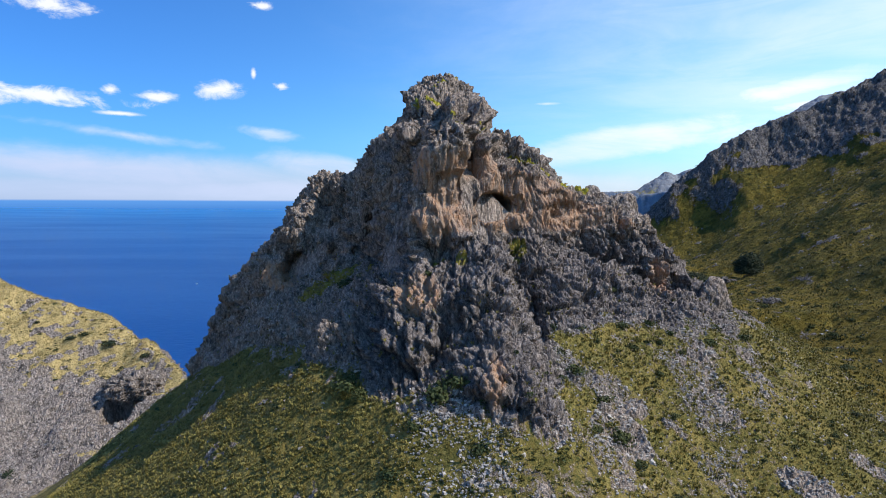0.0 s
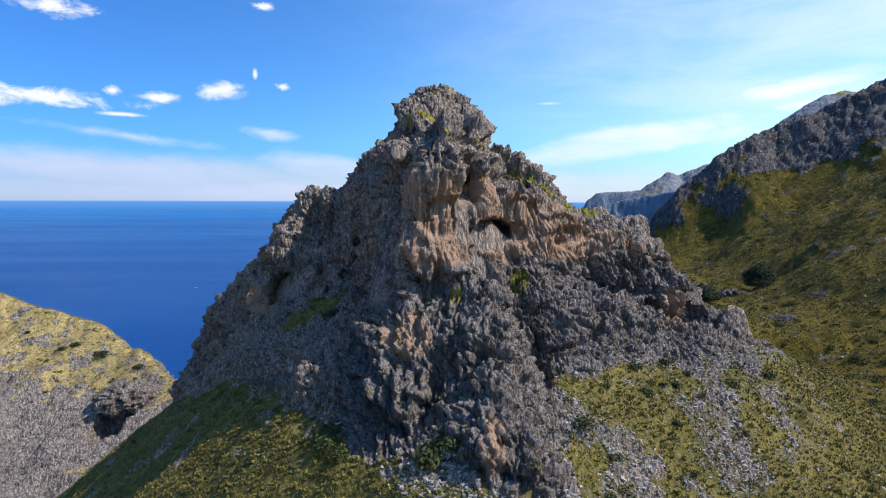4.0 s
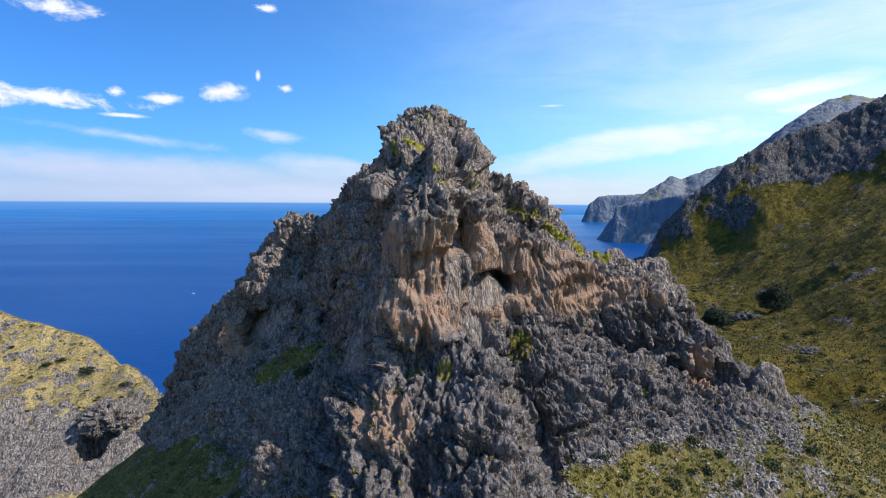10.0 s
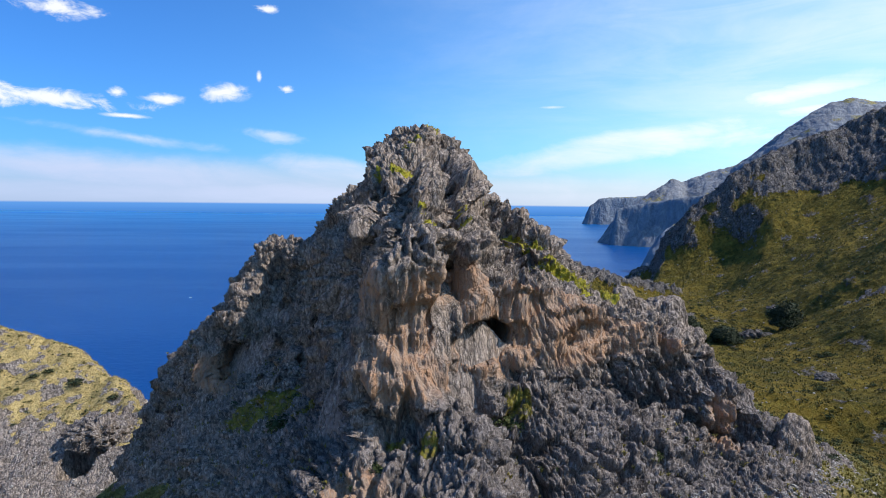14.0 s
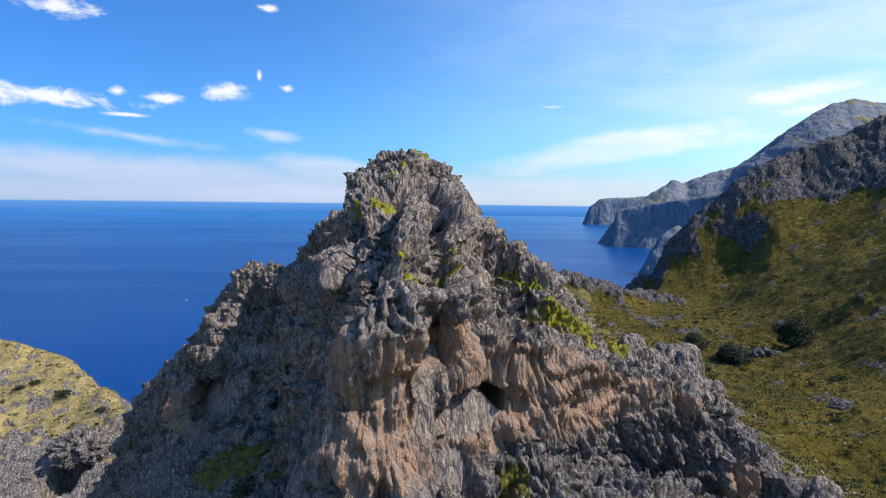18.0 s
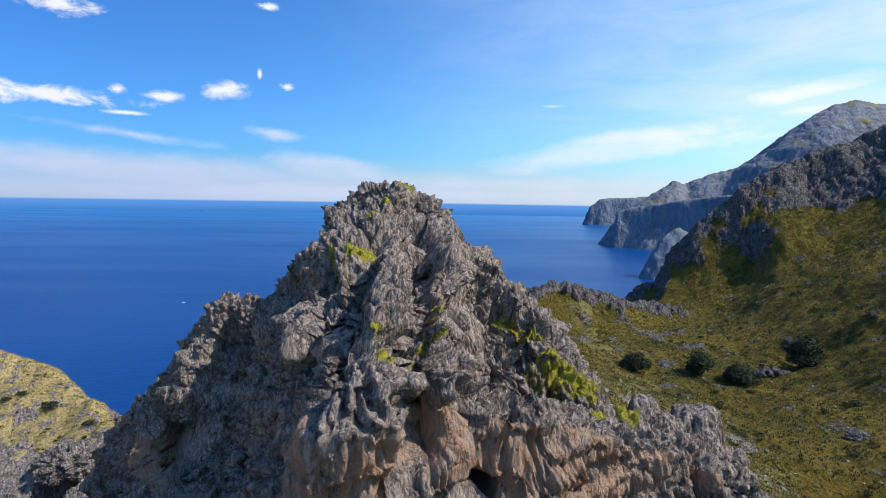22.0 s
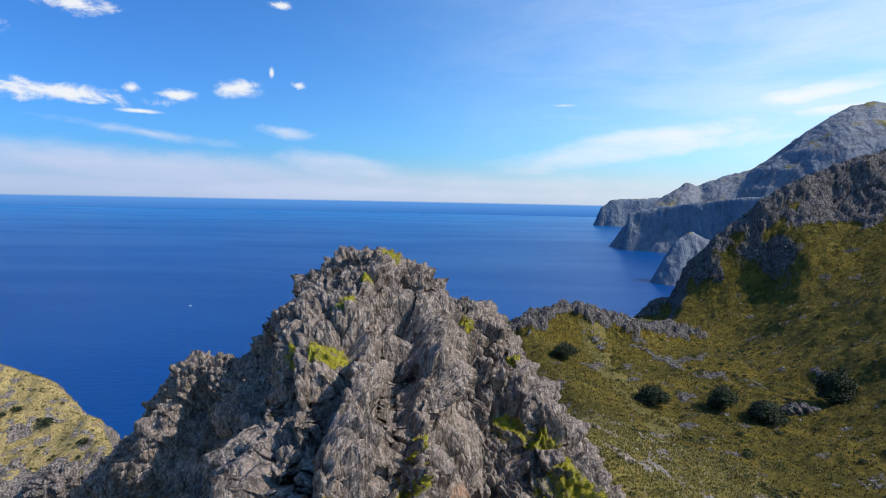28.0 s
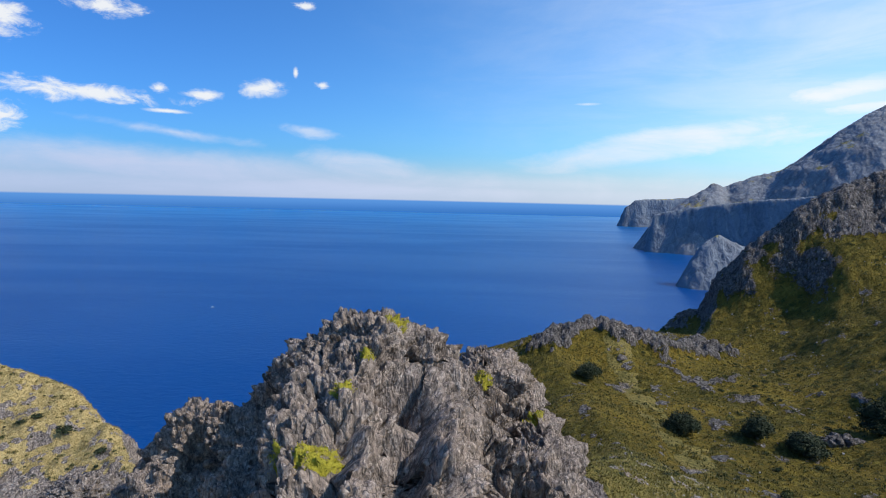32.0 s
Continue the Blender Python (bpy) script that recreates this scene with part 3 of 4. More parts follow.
def gully_depth(x, y, z):
    """How deep the gullies cut at each place."""
    total = np.zeros_like(x)
    bend = 0.8 * perlin(x / 2.5, y / 2.5, z / 2.5, 47)
    for line, width, deep in GULLIES:
        near = np.full(x.shape, 1e9)
        for a, b in zip(line, line[1:]):
            u = [q - p for p, q in zip(a, b)]
            t = np.clip(((x - a[0]) * u[0] + (y - a[1]) * u[1] + (z - a[2]) * u[2]) / sum(c * c for c in u), 0, 1)
            near = np.minimum(near, np.sqrt((x - a[0] - t * u[0]) ** 2 + (y - a[1] - t * u[1]) ** 2 + (z - a[2] - t * u[2]) ** 2))
        total = np.maximum(total, deep * np.exp(-(np.clip(near + bend * width - 0.8, 0, None) / width) ** 2 * 1.5))
    return total


def away(x, y, line):
    """Minus the distance from a line seen from above."""
    return crest(x, y, [(a, b, 0.0) for a, b, _ in line], ((0, 0), (1, 1)))


def relief(gx, gy, gz, fine=True):
    """Weathers bare land into rock and turf. Returns the places and the masks."""
    nx, ny, nz = normals(gx, gy, gz)
    body = massif(gx, gy) - crest(gx, gy, APRON, APRON_DROP)
    rock = step(body, -0.9, 0.9)
    warp = fbm(gx / 9, gy / 9, gz / 14, 2, 40)
    soft = 0.10 * step(gx, 60, 90)
    steep = step(1 - nz + 0.10 * warp, 0.25 + soft, 0.38 + soft)
    spots = fbm(gx / 7.5, gy / 7.5, gz / 7.5, 4, 60, 0.6)
    near_foot = step(body, -16, -1)
    on_hill = step(gx, 46, 60)
    west = step(-gx, -4, 8) * (gx > -60)
    cut = 0.34 + 0.14 * west + 0.02 * near_foot - 0.05 * on_hill + 0.12 * np.maximum(on_hill, step(gy, 128, 146) * (gx > -20)) * (1 - step(gz, 90, 102))
    outcrop = step(spots, cut, cut + 0.20) * (0.9 - 0.1 * on_hill)
    rock = np.maximum(rock, np.maximum(steep, outcrop))
    # bare belts: the foot of the face, the saddle's rim, the hill's crest and bands across it
    foot = step(np.where(gx < -2, 1.0, np.where(gx < 13, 5.0, 2.0)) + away(gx, gy, APRON) + 5 * spots, -1.5, 1.5)
    rim = step(6 + away(gx, gy, SADDLE[4:]) + 5 * spots, -1.5, 2.0)
    brow = step(np.interp(gx, (120, 150, 175, 200), (13, 15, 30, 44)) + away(gx, gy, RIGHT_HILL[:9]) + 12 * spots, -3, 4)
    bands = step(1 + away(gx, gy, HILL_BAND) + 16 * spots, -2, 3) * 0.8
    brow = np.maximum(brow, bands)
    bank = step(24 - np.abs(-away(gx, gy, LEFT_HILL) - 54) + 16 * spots, -4, 4) * (gx < -60)
    bank = np.maximum(bank, step(29 - gz + 9 * spots, -2, 4) * (gx < -60) * step(gz, 8, 12))
    belts = np.maximum(np.maximum(foot, rim), np.maximum(brow, bank))
    rock = np.maximum(rock, belts)
    rock = rock * (1 - 0.34 * step(gx, 60, 80) * (1 - np.maximum(rim, brow)))
    wall = step(1 - nz, 0.30, 0.62)
    full = step(body, -1.6, 0.8)
    over = step(body, -0.5, 1.5) * wall
    stain = over * step(gz, 99.5, 102.5) * (1 - step(gz + 2 * warp, 108.5, 112)) * step(gx, -4.5, -1) * (1 - step(gx, 22, 34)) * step(85 - gy, 0, 4)
    calm = 1 - 0.78 * stain
    # rock: lumps, rounded ribs and clefts
    px, py, pz = gx + 1.3 * warp, gy + 1.3 * warp, gz
    py = 90 + (py - 90) * (1 + 0.7 * step(-gx, 2, 9))
    west_face = step(-gx, 1, 7)
    big = ridged(px / 8.5, py / 8.5, pz / (12 + 10 * west_face), 2, 3) - 0.62
    lean = px + 0.22 * pz
    rib = billow(lean / 2.4, py / 3.6, pz / 9.5, 3, 11, 0.5) - 0.63
    wob = fbm(gx / 2.1, gy / 2.1, gz / 2.6, 3, 44, 0.6)
    mass, joint = facets(lean / 5.6 + 0.16 * wob, py / 5.6 + 0.1 * wob, pz / 7.5 + 0.16 * wob, 12)
    block, break_line = facets(lean / 2.3 + 0.25 * wob, py / 2.6, pz / 3.6 + 0.2 * wob, 13)
    chip, seam = facets(lean / 1.0 + 0.35 * wob, py / 1.1 + 0.2 * wob, pz / 1.7, 15)
    knob = 0.50 * chip - 0.34 * (1 - step(seam, 0.0, 0.2))
    cleft = np.clip(1 - np.abs(perlin(px / 4.6, py / 4.6, pz / 14, 31)) * 9, 0, 1) * step(perlin(px / 9, py / 9, pz / 9, 33), -0.35, 0.1)
    layer = (gz + 1.8 * fbm(gx / 14, gy / 14, gz / 30, 2, 35)) / 2.6
    strata = (layer - np.floor(layer)) ** 2.0 - 0.33
    amount = rock * np.maximum(0.35 + 0.65 * full + 0.35 * foot * (1 - full), np.maximum(0.9 * rim, np.maximum(0.6 * brow, 0.9 * bank)))
    push = amount * ((0.7 + (1.6 + 0.9 * west_face) * wall) * big + calm * ((0.9 + 1.2 * wall) * rib + (0.3 + (1.8 + 1.3 * west_face) * wall) * mass - (0.9 + 0.8 * west_face) * wall * (1 - step(joint, 0.0, 0.09)) + (0.4 + 0.8 * wall) * block - 0.5 * (1 - step(break_line, 0.0, 0.12)) + knob) + 0.30 * wall * strata - 2.3 * calm * cleft * (0.35 + 0.65 * wall) + stain * (0.7 * (billow(px / 1.6, py / 1.6, pz / 14, 2, 52) - 0.6) + 0.5 * (billow(px / 0.6, py / 0.7, pz / 7, 2, 54) - 0.6)))
    push = push * (1 - 0.2 * step(gz, 116.5, 121))
    if fine:
        push = push - amount * gully_depth(gx, gy, gz)
        for cx, cy, cz, rx, ry, rz, out in NOSES:
            push = push + out * blob(gx, gy, gz, cx, cy, cz, rx, ry, rz)
        flake, nick = facets(lean / 0.55, py / 0.6, pz / 0.95, 18)
        push = push + rock * calm * (0.50 * (billow(lean / 0.8, py / 1.1, pz / 3.0, 2, 27, 0.6) - 0.63) + 0.20 * flake - 0.12 * (1 - step(nick, 0.0, 0.2)))
    else:
        push = push + 2.2 * np.maximum(rim, np.maximum(0.8 * bank, 1.0 * on_hill * np.maximum(steep, brow))) * (billow(gx / 5.5, gy / 5.5, gz / 12, 3, 28, 0.55) - 0.40)
    # outcrops stand a little proud of the turf
    lift = np.maximum(outcrop, belts) * 0.5 * (0.3 + billow(gx / 1.6, gy / 1.6, gz / 2, 2, 71)) + (0.35 * fbm(gx / 4.5, gy / 4.5, gz / 4.5, 3, 80) + 0.35 * billow(gx / 1.3, gy / 1.3, gz / 1.3, 2, 85)) * (1 - rock) + 2.6 * rim * (0.4 + spots) + 1.1 * on_hill * (billow(gx / 6.5, gy / 6.5, gz / 9, 3, 88, 0.6) - 0.6)
    x, y, z = gx + nx * push, gy + ny * push, gz + nz * push + lift * (1 - full)
    for cx, cy, cz, rx, ry, rz, deep in DENS:
        r = np.sqrt(((gx - cx) / rx) ** 2 + ((gy - cy) / ry) ** 2 + ((gz - cz) / rz) ** 2)
        b = step(1.0 + 0.15 * spots - r, 0.0, 0.30)
        y = y + deep * b * step(1 - nz, 0.25, 0.45)
    # the hollow under the headland
    hollow = step(1.0 + 0.25 * spots - np.hypot((gx + 125) / 9.0, (gy - 235) / 11.5), 0.0, 0.14)
    z = z - hollow * np.clip(z - 7, 0, 17)
    ledge = np.zeros_like(gx)
    for cx, cy, cz, r in LEDGES:
        ledge = np.maximum(ledge, step(1.25 - np.sqrt((gx - cx) ** 2 + (gy - cy) ** 2 + ((gz - cz) * 0.6) ** 2) / r + 0.5 * spots, 0.0, 0.5))
    grass = np.clip(1 - rock, 0, 1)
    grass = grass * (1 - 0.30 * step(gx, -3, 8) * (1 - on_hill) * (1 - step(gy, 110, 140)) * step(spots + 0.25, -0.2, 0.3))
    grass = np.maximum(grass, 0.62 * foot * (1 - full) * (gx < 0) * step(spots, -0.1, 0.2))
    grass = np.maximum(grass, 0.52 * foot * (1 - full) * step(gx, 0, 8) * step(-away(gx, gy, APRON), 2, 6))
    grass = np.maximum(grass * (1 - 0.12 * near_foot), 0.62 * ledge * step(nz, 0.35, 0.6))
    stain = np.maximum(stain * (0.78 + 1.0 * perlin(gx / 2.8, gy / 2.8, gz / 8, 90)), 0.95 * blob(gx, gy, gz, -1.6, 61.5, 95, 3.6, 5, 3.2))
    stain = np.maximum(stain, 0.9 * blob(gx, gy, gz, 7.2, 71, 104, 4, 6, 3.4))
    stain = np.maximum(stain, 0.8 * blob(gx, gy, gz, -26, 107, 90.5, 6, 9, 5))
    stain = np.maximum(stain, 0.7 * blob(gx, gy, gz, 31, 77, 95, 3, 5, 4))
    stain = np.maximum(stain, 0.7 * blob(gx, gy, gz, 6, 53, 88, 1.6, 5, 3.5))
    # The last mask marks the pedestal and foot belt for the painted shade.
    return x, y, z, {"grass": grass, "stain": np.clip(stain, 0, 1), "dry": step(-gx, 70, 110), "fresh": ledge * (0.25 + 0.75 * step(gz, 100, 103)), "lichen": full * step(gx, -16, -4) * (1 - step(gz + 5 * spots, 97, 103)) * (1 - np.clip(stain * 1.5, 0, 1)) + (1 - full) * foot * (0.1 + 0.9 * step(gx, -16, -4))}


def land_sheet(name, x0, x1, nx, y0, y1, ny, fine, sink=()):
    gx, gy, gz = sheet(x0, x1, nx, y0, y1, ny, land, 0.75 if fine else 0.6, (-20, 34) if fine else None)
    x, y, z, masks = relief(gx, gy, gz, fine)
    for sx0, sx1, sy0, sy1 in sink:
        inside = np.minimum(np.minimum(gx - sx0, sx1 - gx), np.minimum(gy - sy0, sy1 - gy))
        z = z - 6.0 * step(inside, 7.0, 16.0)
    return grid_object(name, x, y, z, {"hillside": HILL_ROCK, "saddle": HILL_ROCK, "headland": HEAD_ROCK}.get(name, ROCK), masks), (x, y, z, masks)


PEAK_AREA, HILL_AREA, BAY_AREA, NECK_AREA = (-66, 62, 44, 150), (54, 310, 30, 372), (-330, -58, 120, 320), (2, 58, 138, 280)
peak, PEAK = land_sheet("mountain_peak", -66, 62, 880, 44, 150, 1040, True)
tagged(peak, "jagged grey limestone peak with ochre-stained overhangs and caves", "mountain", kind="structure")
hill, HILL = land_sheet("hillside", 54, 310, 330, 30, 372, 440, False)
tagged(hill, "green grassy hillside with grey rock bands above a saddle", "hillside", kind="structure")
neck, NECK = land_sheet("saddle", 2, 58, 110, 138, 280, 260, False)
tagged(neck, "grassy saddle with a broken rock rim above the sea", "saddle", kind="structure")
bay, BAY = land_sheet("headland", -330, -58, 330, 120, 320, 260, False)
tagged(bay, "sunlit grassy headland with pale rock and a cave", "headland", kind="structure")
ground, GROUND = land_sheet("ground", -900, 900, 300, -700, 430, 200, False, (PEAK_AREA, HILL_AREA, BAY_AREA, NECK_AREA))
tagged(ground, "dry grassy ground around the rocky peak", "ground", kind="structure")

sea_me = bpy.data.meshes.new("water")
S = 60000.0
sea_me.from_pydata([(-S, -1500, 0), (S, -1500, 0), (S, S, 0), (-S, S, 0)], [], [(0, 1, 2, 3)])
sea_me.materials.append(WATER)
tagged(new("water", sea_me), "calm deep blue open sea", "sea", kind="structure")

# ---- far coast ----
CLIFF = ((0, 0), (6, 5), (16, 60), (30, 130), (70, 300))


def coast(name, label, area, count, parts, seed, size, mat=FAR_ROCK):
    """A far headland from several crests: (line, drop, drop on the line's left)."""
    def height(x, y):
        h = np.full(x.shape, -60.0)
        w = size * fbm(x / 120, y / 120, x * 0 + seed, 3, seed)
        for line, drop, other in parts:
            h = blend_max(h, crest(x + w, y + w, line, drop, other), 12.0)
        return np.maximum(h, -30)
    x0, x1, y0, y1 = area
    gx, gy, gz = sheet(x0, x1, count[0], y0, y1, count[1], height, 1.0)
    nx, ny, nz = normals(gx, gy, gz)
    push = 0.8 * size * (ridged(gx / 60, gy / 60, gz / 110, 4, seed + 5, 0.6) - 0.6) * step(gz, -20, 15)
    push = push + 0.5 * size * (ridged(gx / 17, gy / 17, gz / 60, 3, seed + 9, 0.6) - 0.6) * step(gz, -20, 15)
    grass = step(nz + 0.25 * fbm(gx / 80, gy / 80, gz / 80, 4, seed + 2), 0.78, 0.95) * 0.5
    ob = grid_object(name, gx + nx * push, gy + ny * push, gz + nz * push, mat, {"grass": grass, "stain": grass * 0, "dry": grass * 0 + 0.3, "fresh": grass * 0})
    return tagged(ob, label, "headland", kind="structure")


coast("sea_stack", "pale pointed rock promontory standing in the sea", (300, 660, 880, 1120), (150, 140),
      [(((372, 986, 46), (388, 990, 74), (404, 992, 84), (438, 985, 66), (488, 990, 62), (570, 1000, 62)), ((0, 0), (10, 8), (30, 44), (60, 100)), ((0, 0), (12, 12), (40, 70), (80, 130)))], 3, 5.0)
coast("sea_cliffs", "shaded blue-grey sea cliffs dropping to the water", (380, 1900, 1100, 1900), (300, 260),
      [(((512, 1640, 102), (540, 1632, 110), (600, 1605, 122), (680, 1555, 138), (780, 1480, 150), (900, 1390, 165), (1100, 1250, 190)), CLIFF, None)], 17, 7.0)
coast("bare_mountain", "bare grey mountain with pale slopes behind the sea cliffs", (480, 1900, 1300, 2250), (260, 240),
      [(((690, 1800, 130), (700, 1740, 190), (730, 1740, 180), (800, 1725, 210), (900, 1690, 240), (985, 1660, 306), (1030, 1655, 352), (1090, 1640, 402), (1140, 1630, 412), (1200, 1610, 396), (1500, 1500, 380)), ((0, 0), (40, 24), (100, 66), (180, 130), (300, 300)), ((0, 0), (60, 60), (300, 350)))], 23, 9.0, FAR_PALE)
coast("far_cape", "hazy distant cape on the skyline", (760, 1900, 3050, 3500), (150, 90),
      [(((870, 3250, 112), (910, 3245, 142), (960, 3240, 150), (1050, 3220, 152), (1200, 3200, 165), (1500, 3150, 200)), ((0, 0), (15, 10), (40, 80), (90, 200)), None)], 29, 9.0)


# ---- plants and loose stones ----
def ground_at(x, y):
    """The height of the finished land at a place."""
    best = -1e9
    for gx, gy, gz, _ in (PEAK, HILL, BAY, NECK):
        if gx.min() < x < gx.max() and gy.min() < y < gy.max():
            d = (gx - x) ** 2 + (gy - y) ** 2
            near = d < d.min() + 0.25
            best = max(best, float(gz[near].min()))
    return best


def flat_mesh(name, verts, faces, mat, smooth=False):
    me = bpy.data.meshes.new(name)
    verts, faces = np.asarray(verts, np.float32), np.asarray(faces, np.int32)
    k = faces.shape[1]
    me.vertices.add(len(verts))
    me.vertices.foreach_set("co", verts.ravel())
    me.loops.add(faces.size)
    me.loops.foreach_set("vertex_index", faces.ravel())
    me.polygons.add(len(faces))
    me.polygons.foreach_set("loop_start", np.arange(0, faces.size, k, dtype=np.int32))
    me.polygons.foreach_set("use_smooth", np.full(len(faces), smooth))
    me.materials.append(mat)
    me.update(calc_edges=True)
    return me


def part(name, me, parent, label=""):
    ob = new(name, me)
    ob.parent = parent
    return tagged(ob, label) if label else ob


rng = np.random.default_rng(7)


def pick(land_arrays, count, weight, spread=0.08):
    """Places on a sheet of land, more of them where weight is high."""
    gx, gy, gz, masks = land_arrays
    w = weight(gx, gy, gz, masks).astype(float)
    area = np.abs(np.gradient(gx, axis=0) * np.gradient(gy, axis=1)) + 1e-6
    w = (w * area).ravel()
    k = rng.choice(w.size, count, p=w / w.sum())
    p = np.stack([gx.ravel()[k], gy.ravel()[k], gz.ravel()[k]], 1)
    return p + rng.uniform(-spread, spread, p.shape) * (1, 1, 0)


def tussocks(name, label, places, size, mat, blades=9):
    """Clumps of bent blades as one mesh."""
    n = len(places)
    s = size * rng.uniform(0.55, 1.35, (n, 1))
    a = rng.uniform(0, 2 * np.pi, (n, blades))
    out = s * rng.uniform(0.25, 0.75, (n, blades))
    high = s * rng.uniform(0.55, 1.1, (n, blades))
    wide = s * rng.uniform(0.07, 0.14, (n, blades))
    ca, sa = np.cos(a), np.sin(a)
    def point(r, side, h):
        return np.stack([places[:, :1] + ca * r - sa * side, places[:, 1:2] + sa * r + ca * side, places[:, 2:] + h - 0.05 * s], -1)
    v = np.stack([point(out * 0.10, wide * 0.5, high * 0), point(out * 0.10, -wide * 0.5, high * 0), point(out * 0.55, -wide, high * 0.72),
                  point(out * 0.55, wide, high * 0.72), point(out * 1.15, wide * 0, high * 0.80)], 2).reshape(-1, 3)
    base = (np.arange(n * blades) * 5)[:, None]
    tris = np.concatenate([base + (0, 1, 2), base + (0, 2, 3), base + (3, 2, 4)], 1).reshape(-1, 3)
    return tagged(new(name, flat_mesh(name, v, tris, mat)), label, "grass", kind="stuff")


def leaves(count, lobes, size, seed):
    """Small leaf pieces over some lobes (x, y, z, radius across, radius up), with gaps."""
    r = np.random.default_rng(seed)
    lobes = np.array(lobes, float)
    pick_lobe = r.choice(len(lobes), count, p=lobes[:, 3] ** 2 / (lobes[:, 3] ** 2).sum())
    d = r.normal(size=(count, 3))
    d /= np.linalg.norm(d, axis=1, keepdims=True)
    d[:, 2] = np.where(d[:, 2] < -0.35, -d[:, 2], d[:, 2])
    depth = 1 - 0.45 * r.random(count) ** 2.2 + 0.10 * r.normal(size=count)
    lump = 1 + 0.16 * perlin(d[:, 0] * 3 + seed, d[:, 1] * 3, d[:, 2] * 3 + pick_lobe, 5)
    rad = np.stack([lobes[pick_lobe, 3], lobes[pick_lobe, 3], lobes[pick_lobe, 4]], 1)
    c = lobes[pick_lobe, :3] + d * rad * (depth * lump)[:, None]
    u = r.normal(size=(count, 3))
    u /= np.linalg.norm(u, axis=1, keepdims=True)
    w = np.cross(u, d + 0.4 * r.normal(size=(count, 3)))
    w /= np.linalg.norm(w, axis=1, keepdims=True) + 1e-6
    s = size * r.uniform(0.6, 1.4, (count, 1))
    v = np.stack([c - u * s, c + w * s * 0.55, c + u * s, c - w * s * 0.55], 1).reshape(-1, 3)
    return v, np.arange(count * 4).reshape(-1, 4)


def limb_mesh(name, limbs, mat, sides=7):
    """Tapered, bent limbs: each a list of (x, y, z, radius)."""
    verts, faces = [], []
    for line in limbs:
        start = len(verts)
        for k, (x, y, z, r) in enumerate(line):
            for j in range(sides):
                a = 2 * math.pi * j / sides
                verts.append((x + r * math.cos(a), y + r * math.sin(a), z + 0.15 * r * math.sin(3 * a)))
            if k:
                for j in range(sides):
                    q, e = start + (k - 1) * sides, (j + 1) % sides
                    faces.append((q + j, q + e, q + sides + e, q + sides + j))
    return flat_mesh(name, verts, faces, mat, True)


def make_shrub(seed, mat, label, count=420, leaf=0.11):
    """A low rounded bush about 2 m across and 1.2 m high, on its base."""
    r = random.Random(seed)
    lobes = [(r.uniform(-0.55, 0.55), r.uniform(-0.55, 0.55), r.uniform(0.35, 0.62), r.uniform(0.42, 0.68), r.uniform(0.36, 0.58)) for _ in range(6)]
    base = new("shrub")
    part("stem", limb_mesh("stem", [[(0, 0, -0.3, 0.05), (x * 0.4, y * 0.4, z * 0.5, 0.035), (x * 0.9, y * 0.9, z, 0.012)] for x, y, z, _, _ in lobes], BARK, 5), base, "grey woody stems")
    part("foliage", flat_mesh("foliage", *leaves(count, lobes, leaf, seed), mat), base)
    return tagged(base, label, "shrub", "shrubs on the rocky slope")


def make_tree(seed):
    """A dense evergreen about 8.5 m across and 7.5 m high, its crown close to the ground."""
    r = random.Random(seed)
    lobes = [(0, 0, 3.3, 3.5, 3.5), (0.3, -0.2, 2.6, 2.6, 2.6)]
    for k in range(12):
        a = 2 * math.pi * k / 12 + r.uniform(-0.25, 0.25)
        d = r.uniform(2.0, 3.0)
        lobes.append((d * math.cos(a), d * math.sin(a), r.uniform(0.9, 3.8), r.uniform(1.3, 1.9), r.uniform(1.2, 1.7)))
    base = new("tree")
    trunk = part("trunk", limb_mesh("trunk", [[(0, 0, -0.6, 0.42), (0.05, 0.02, 0.8, 0.32), (0.1, -0.05, 2.0, 0.26), (0.0, 0.1, 4.4, 0.10)]], BARK, 10), base, "short grey trunk")
    for x, y, z, rr, _ in lobes[2:]:
        part("limb", limb_mesh("limb", [[(0.08, 0, 1.6, 0.13), (x * 0.45, y * 0.45, 2.2 + (z - 2.2) * 0.5, 0.09), (x, y, z, 0.03)]], BARK, 6), trunk)
    part("crown", flat_mesh("crown", *leaves(7600, lobes, 0.25, seed), HOLM), base, "dense dark green leaves")
    return tagged(base, "dark round evergreen tree on the grassy saddle", "tree", "trees on the saddle")


# trees on the saddle: x, y, scale, stretch upwards
tree = make_tree(3)
tree_two = make_tree(8)
for k, (x, y, s, up) in enumerate(((58.8, 187.0, 0.92, 0.82), (74.8, 184.5, 0.86, 0.90), (82.3, 178.5, 1.02, 0.74), (103.5, 186.5, 1.12, 0.98), (42, 212, 0.85, 0.8))):
    source = (tree, tree_two)[k % 2]
    m = pose(x, y, ground_at(x, y) - 0.1, 0, 0, 67 * k) @ Matrix.Diagonal((s, s, s * up, 1))
    if k < 2:
        source.matrix_world = m
    else:
        made = copy_thing(source, Matrix.Identity(4))
        made.matrix_basis = m

shrub_kinds = [make_shrub(11, SHRUB, "dark green mastic shrub on the stony slope"), make_shrub(23, SHRUB, "low dark green shrub among rocks"),
               make_shrub(37, HOLM, "dense evergreen shrub rooted in the slope")]
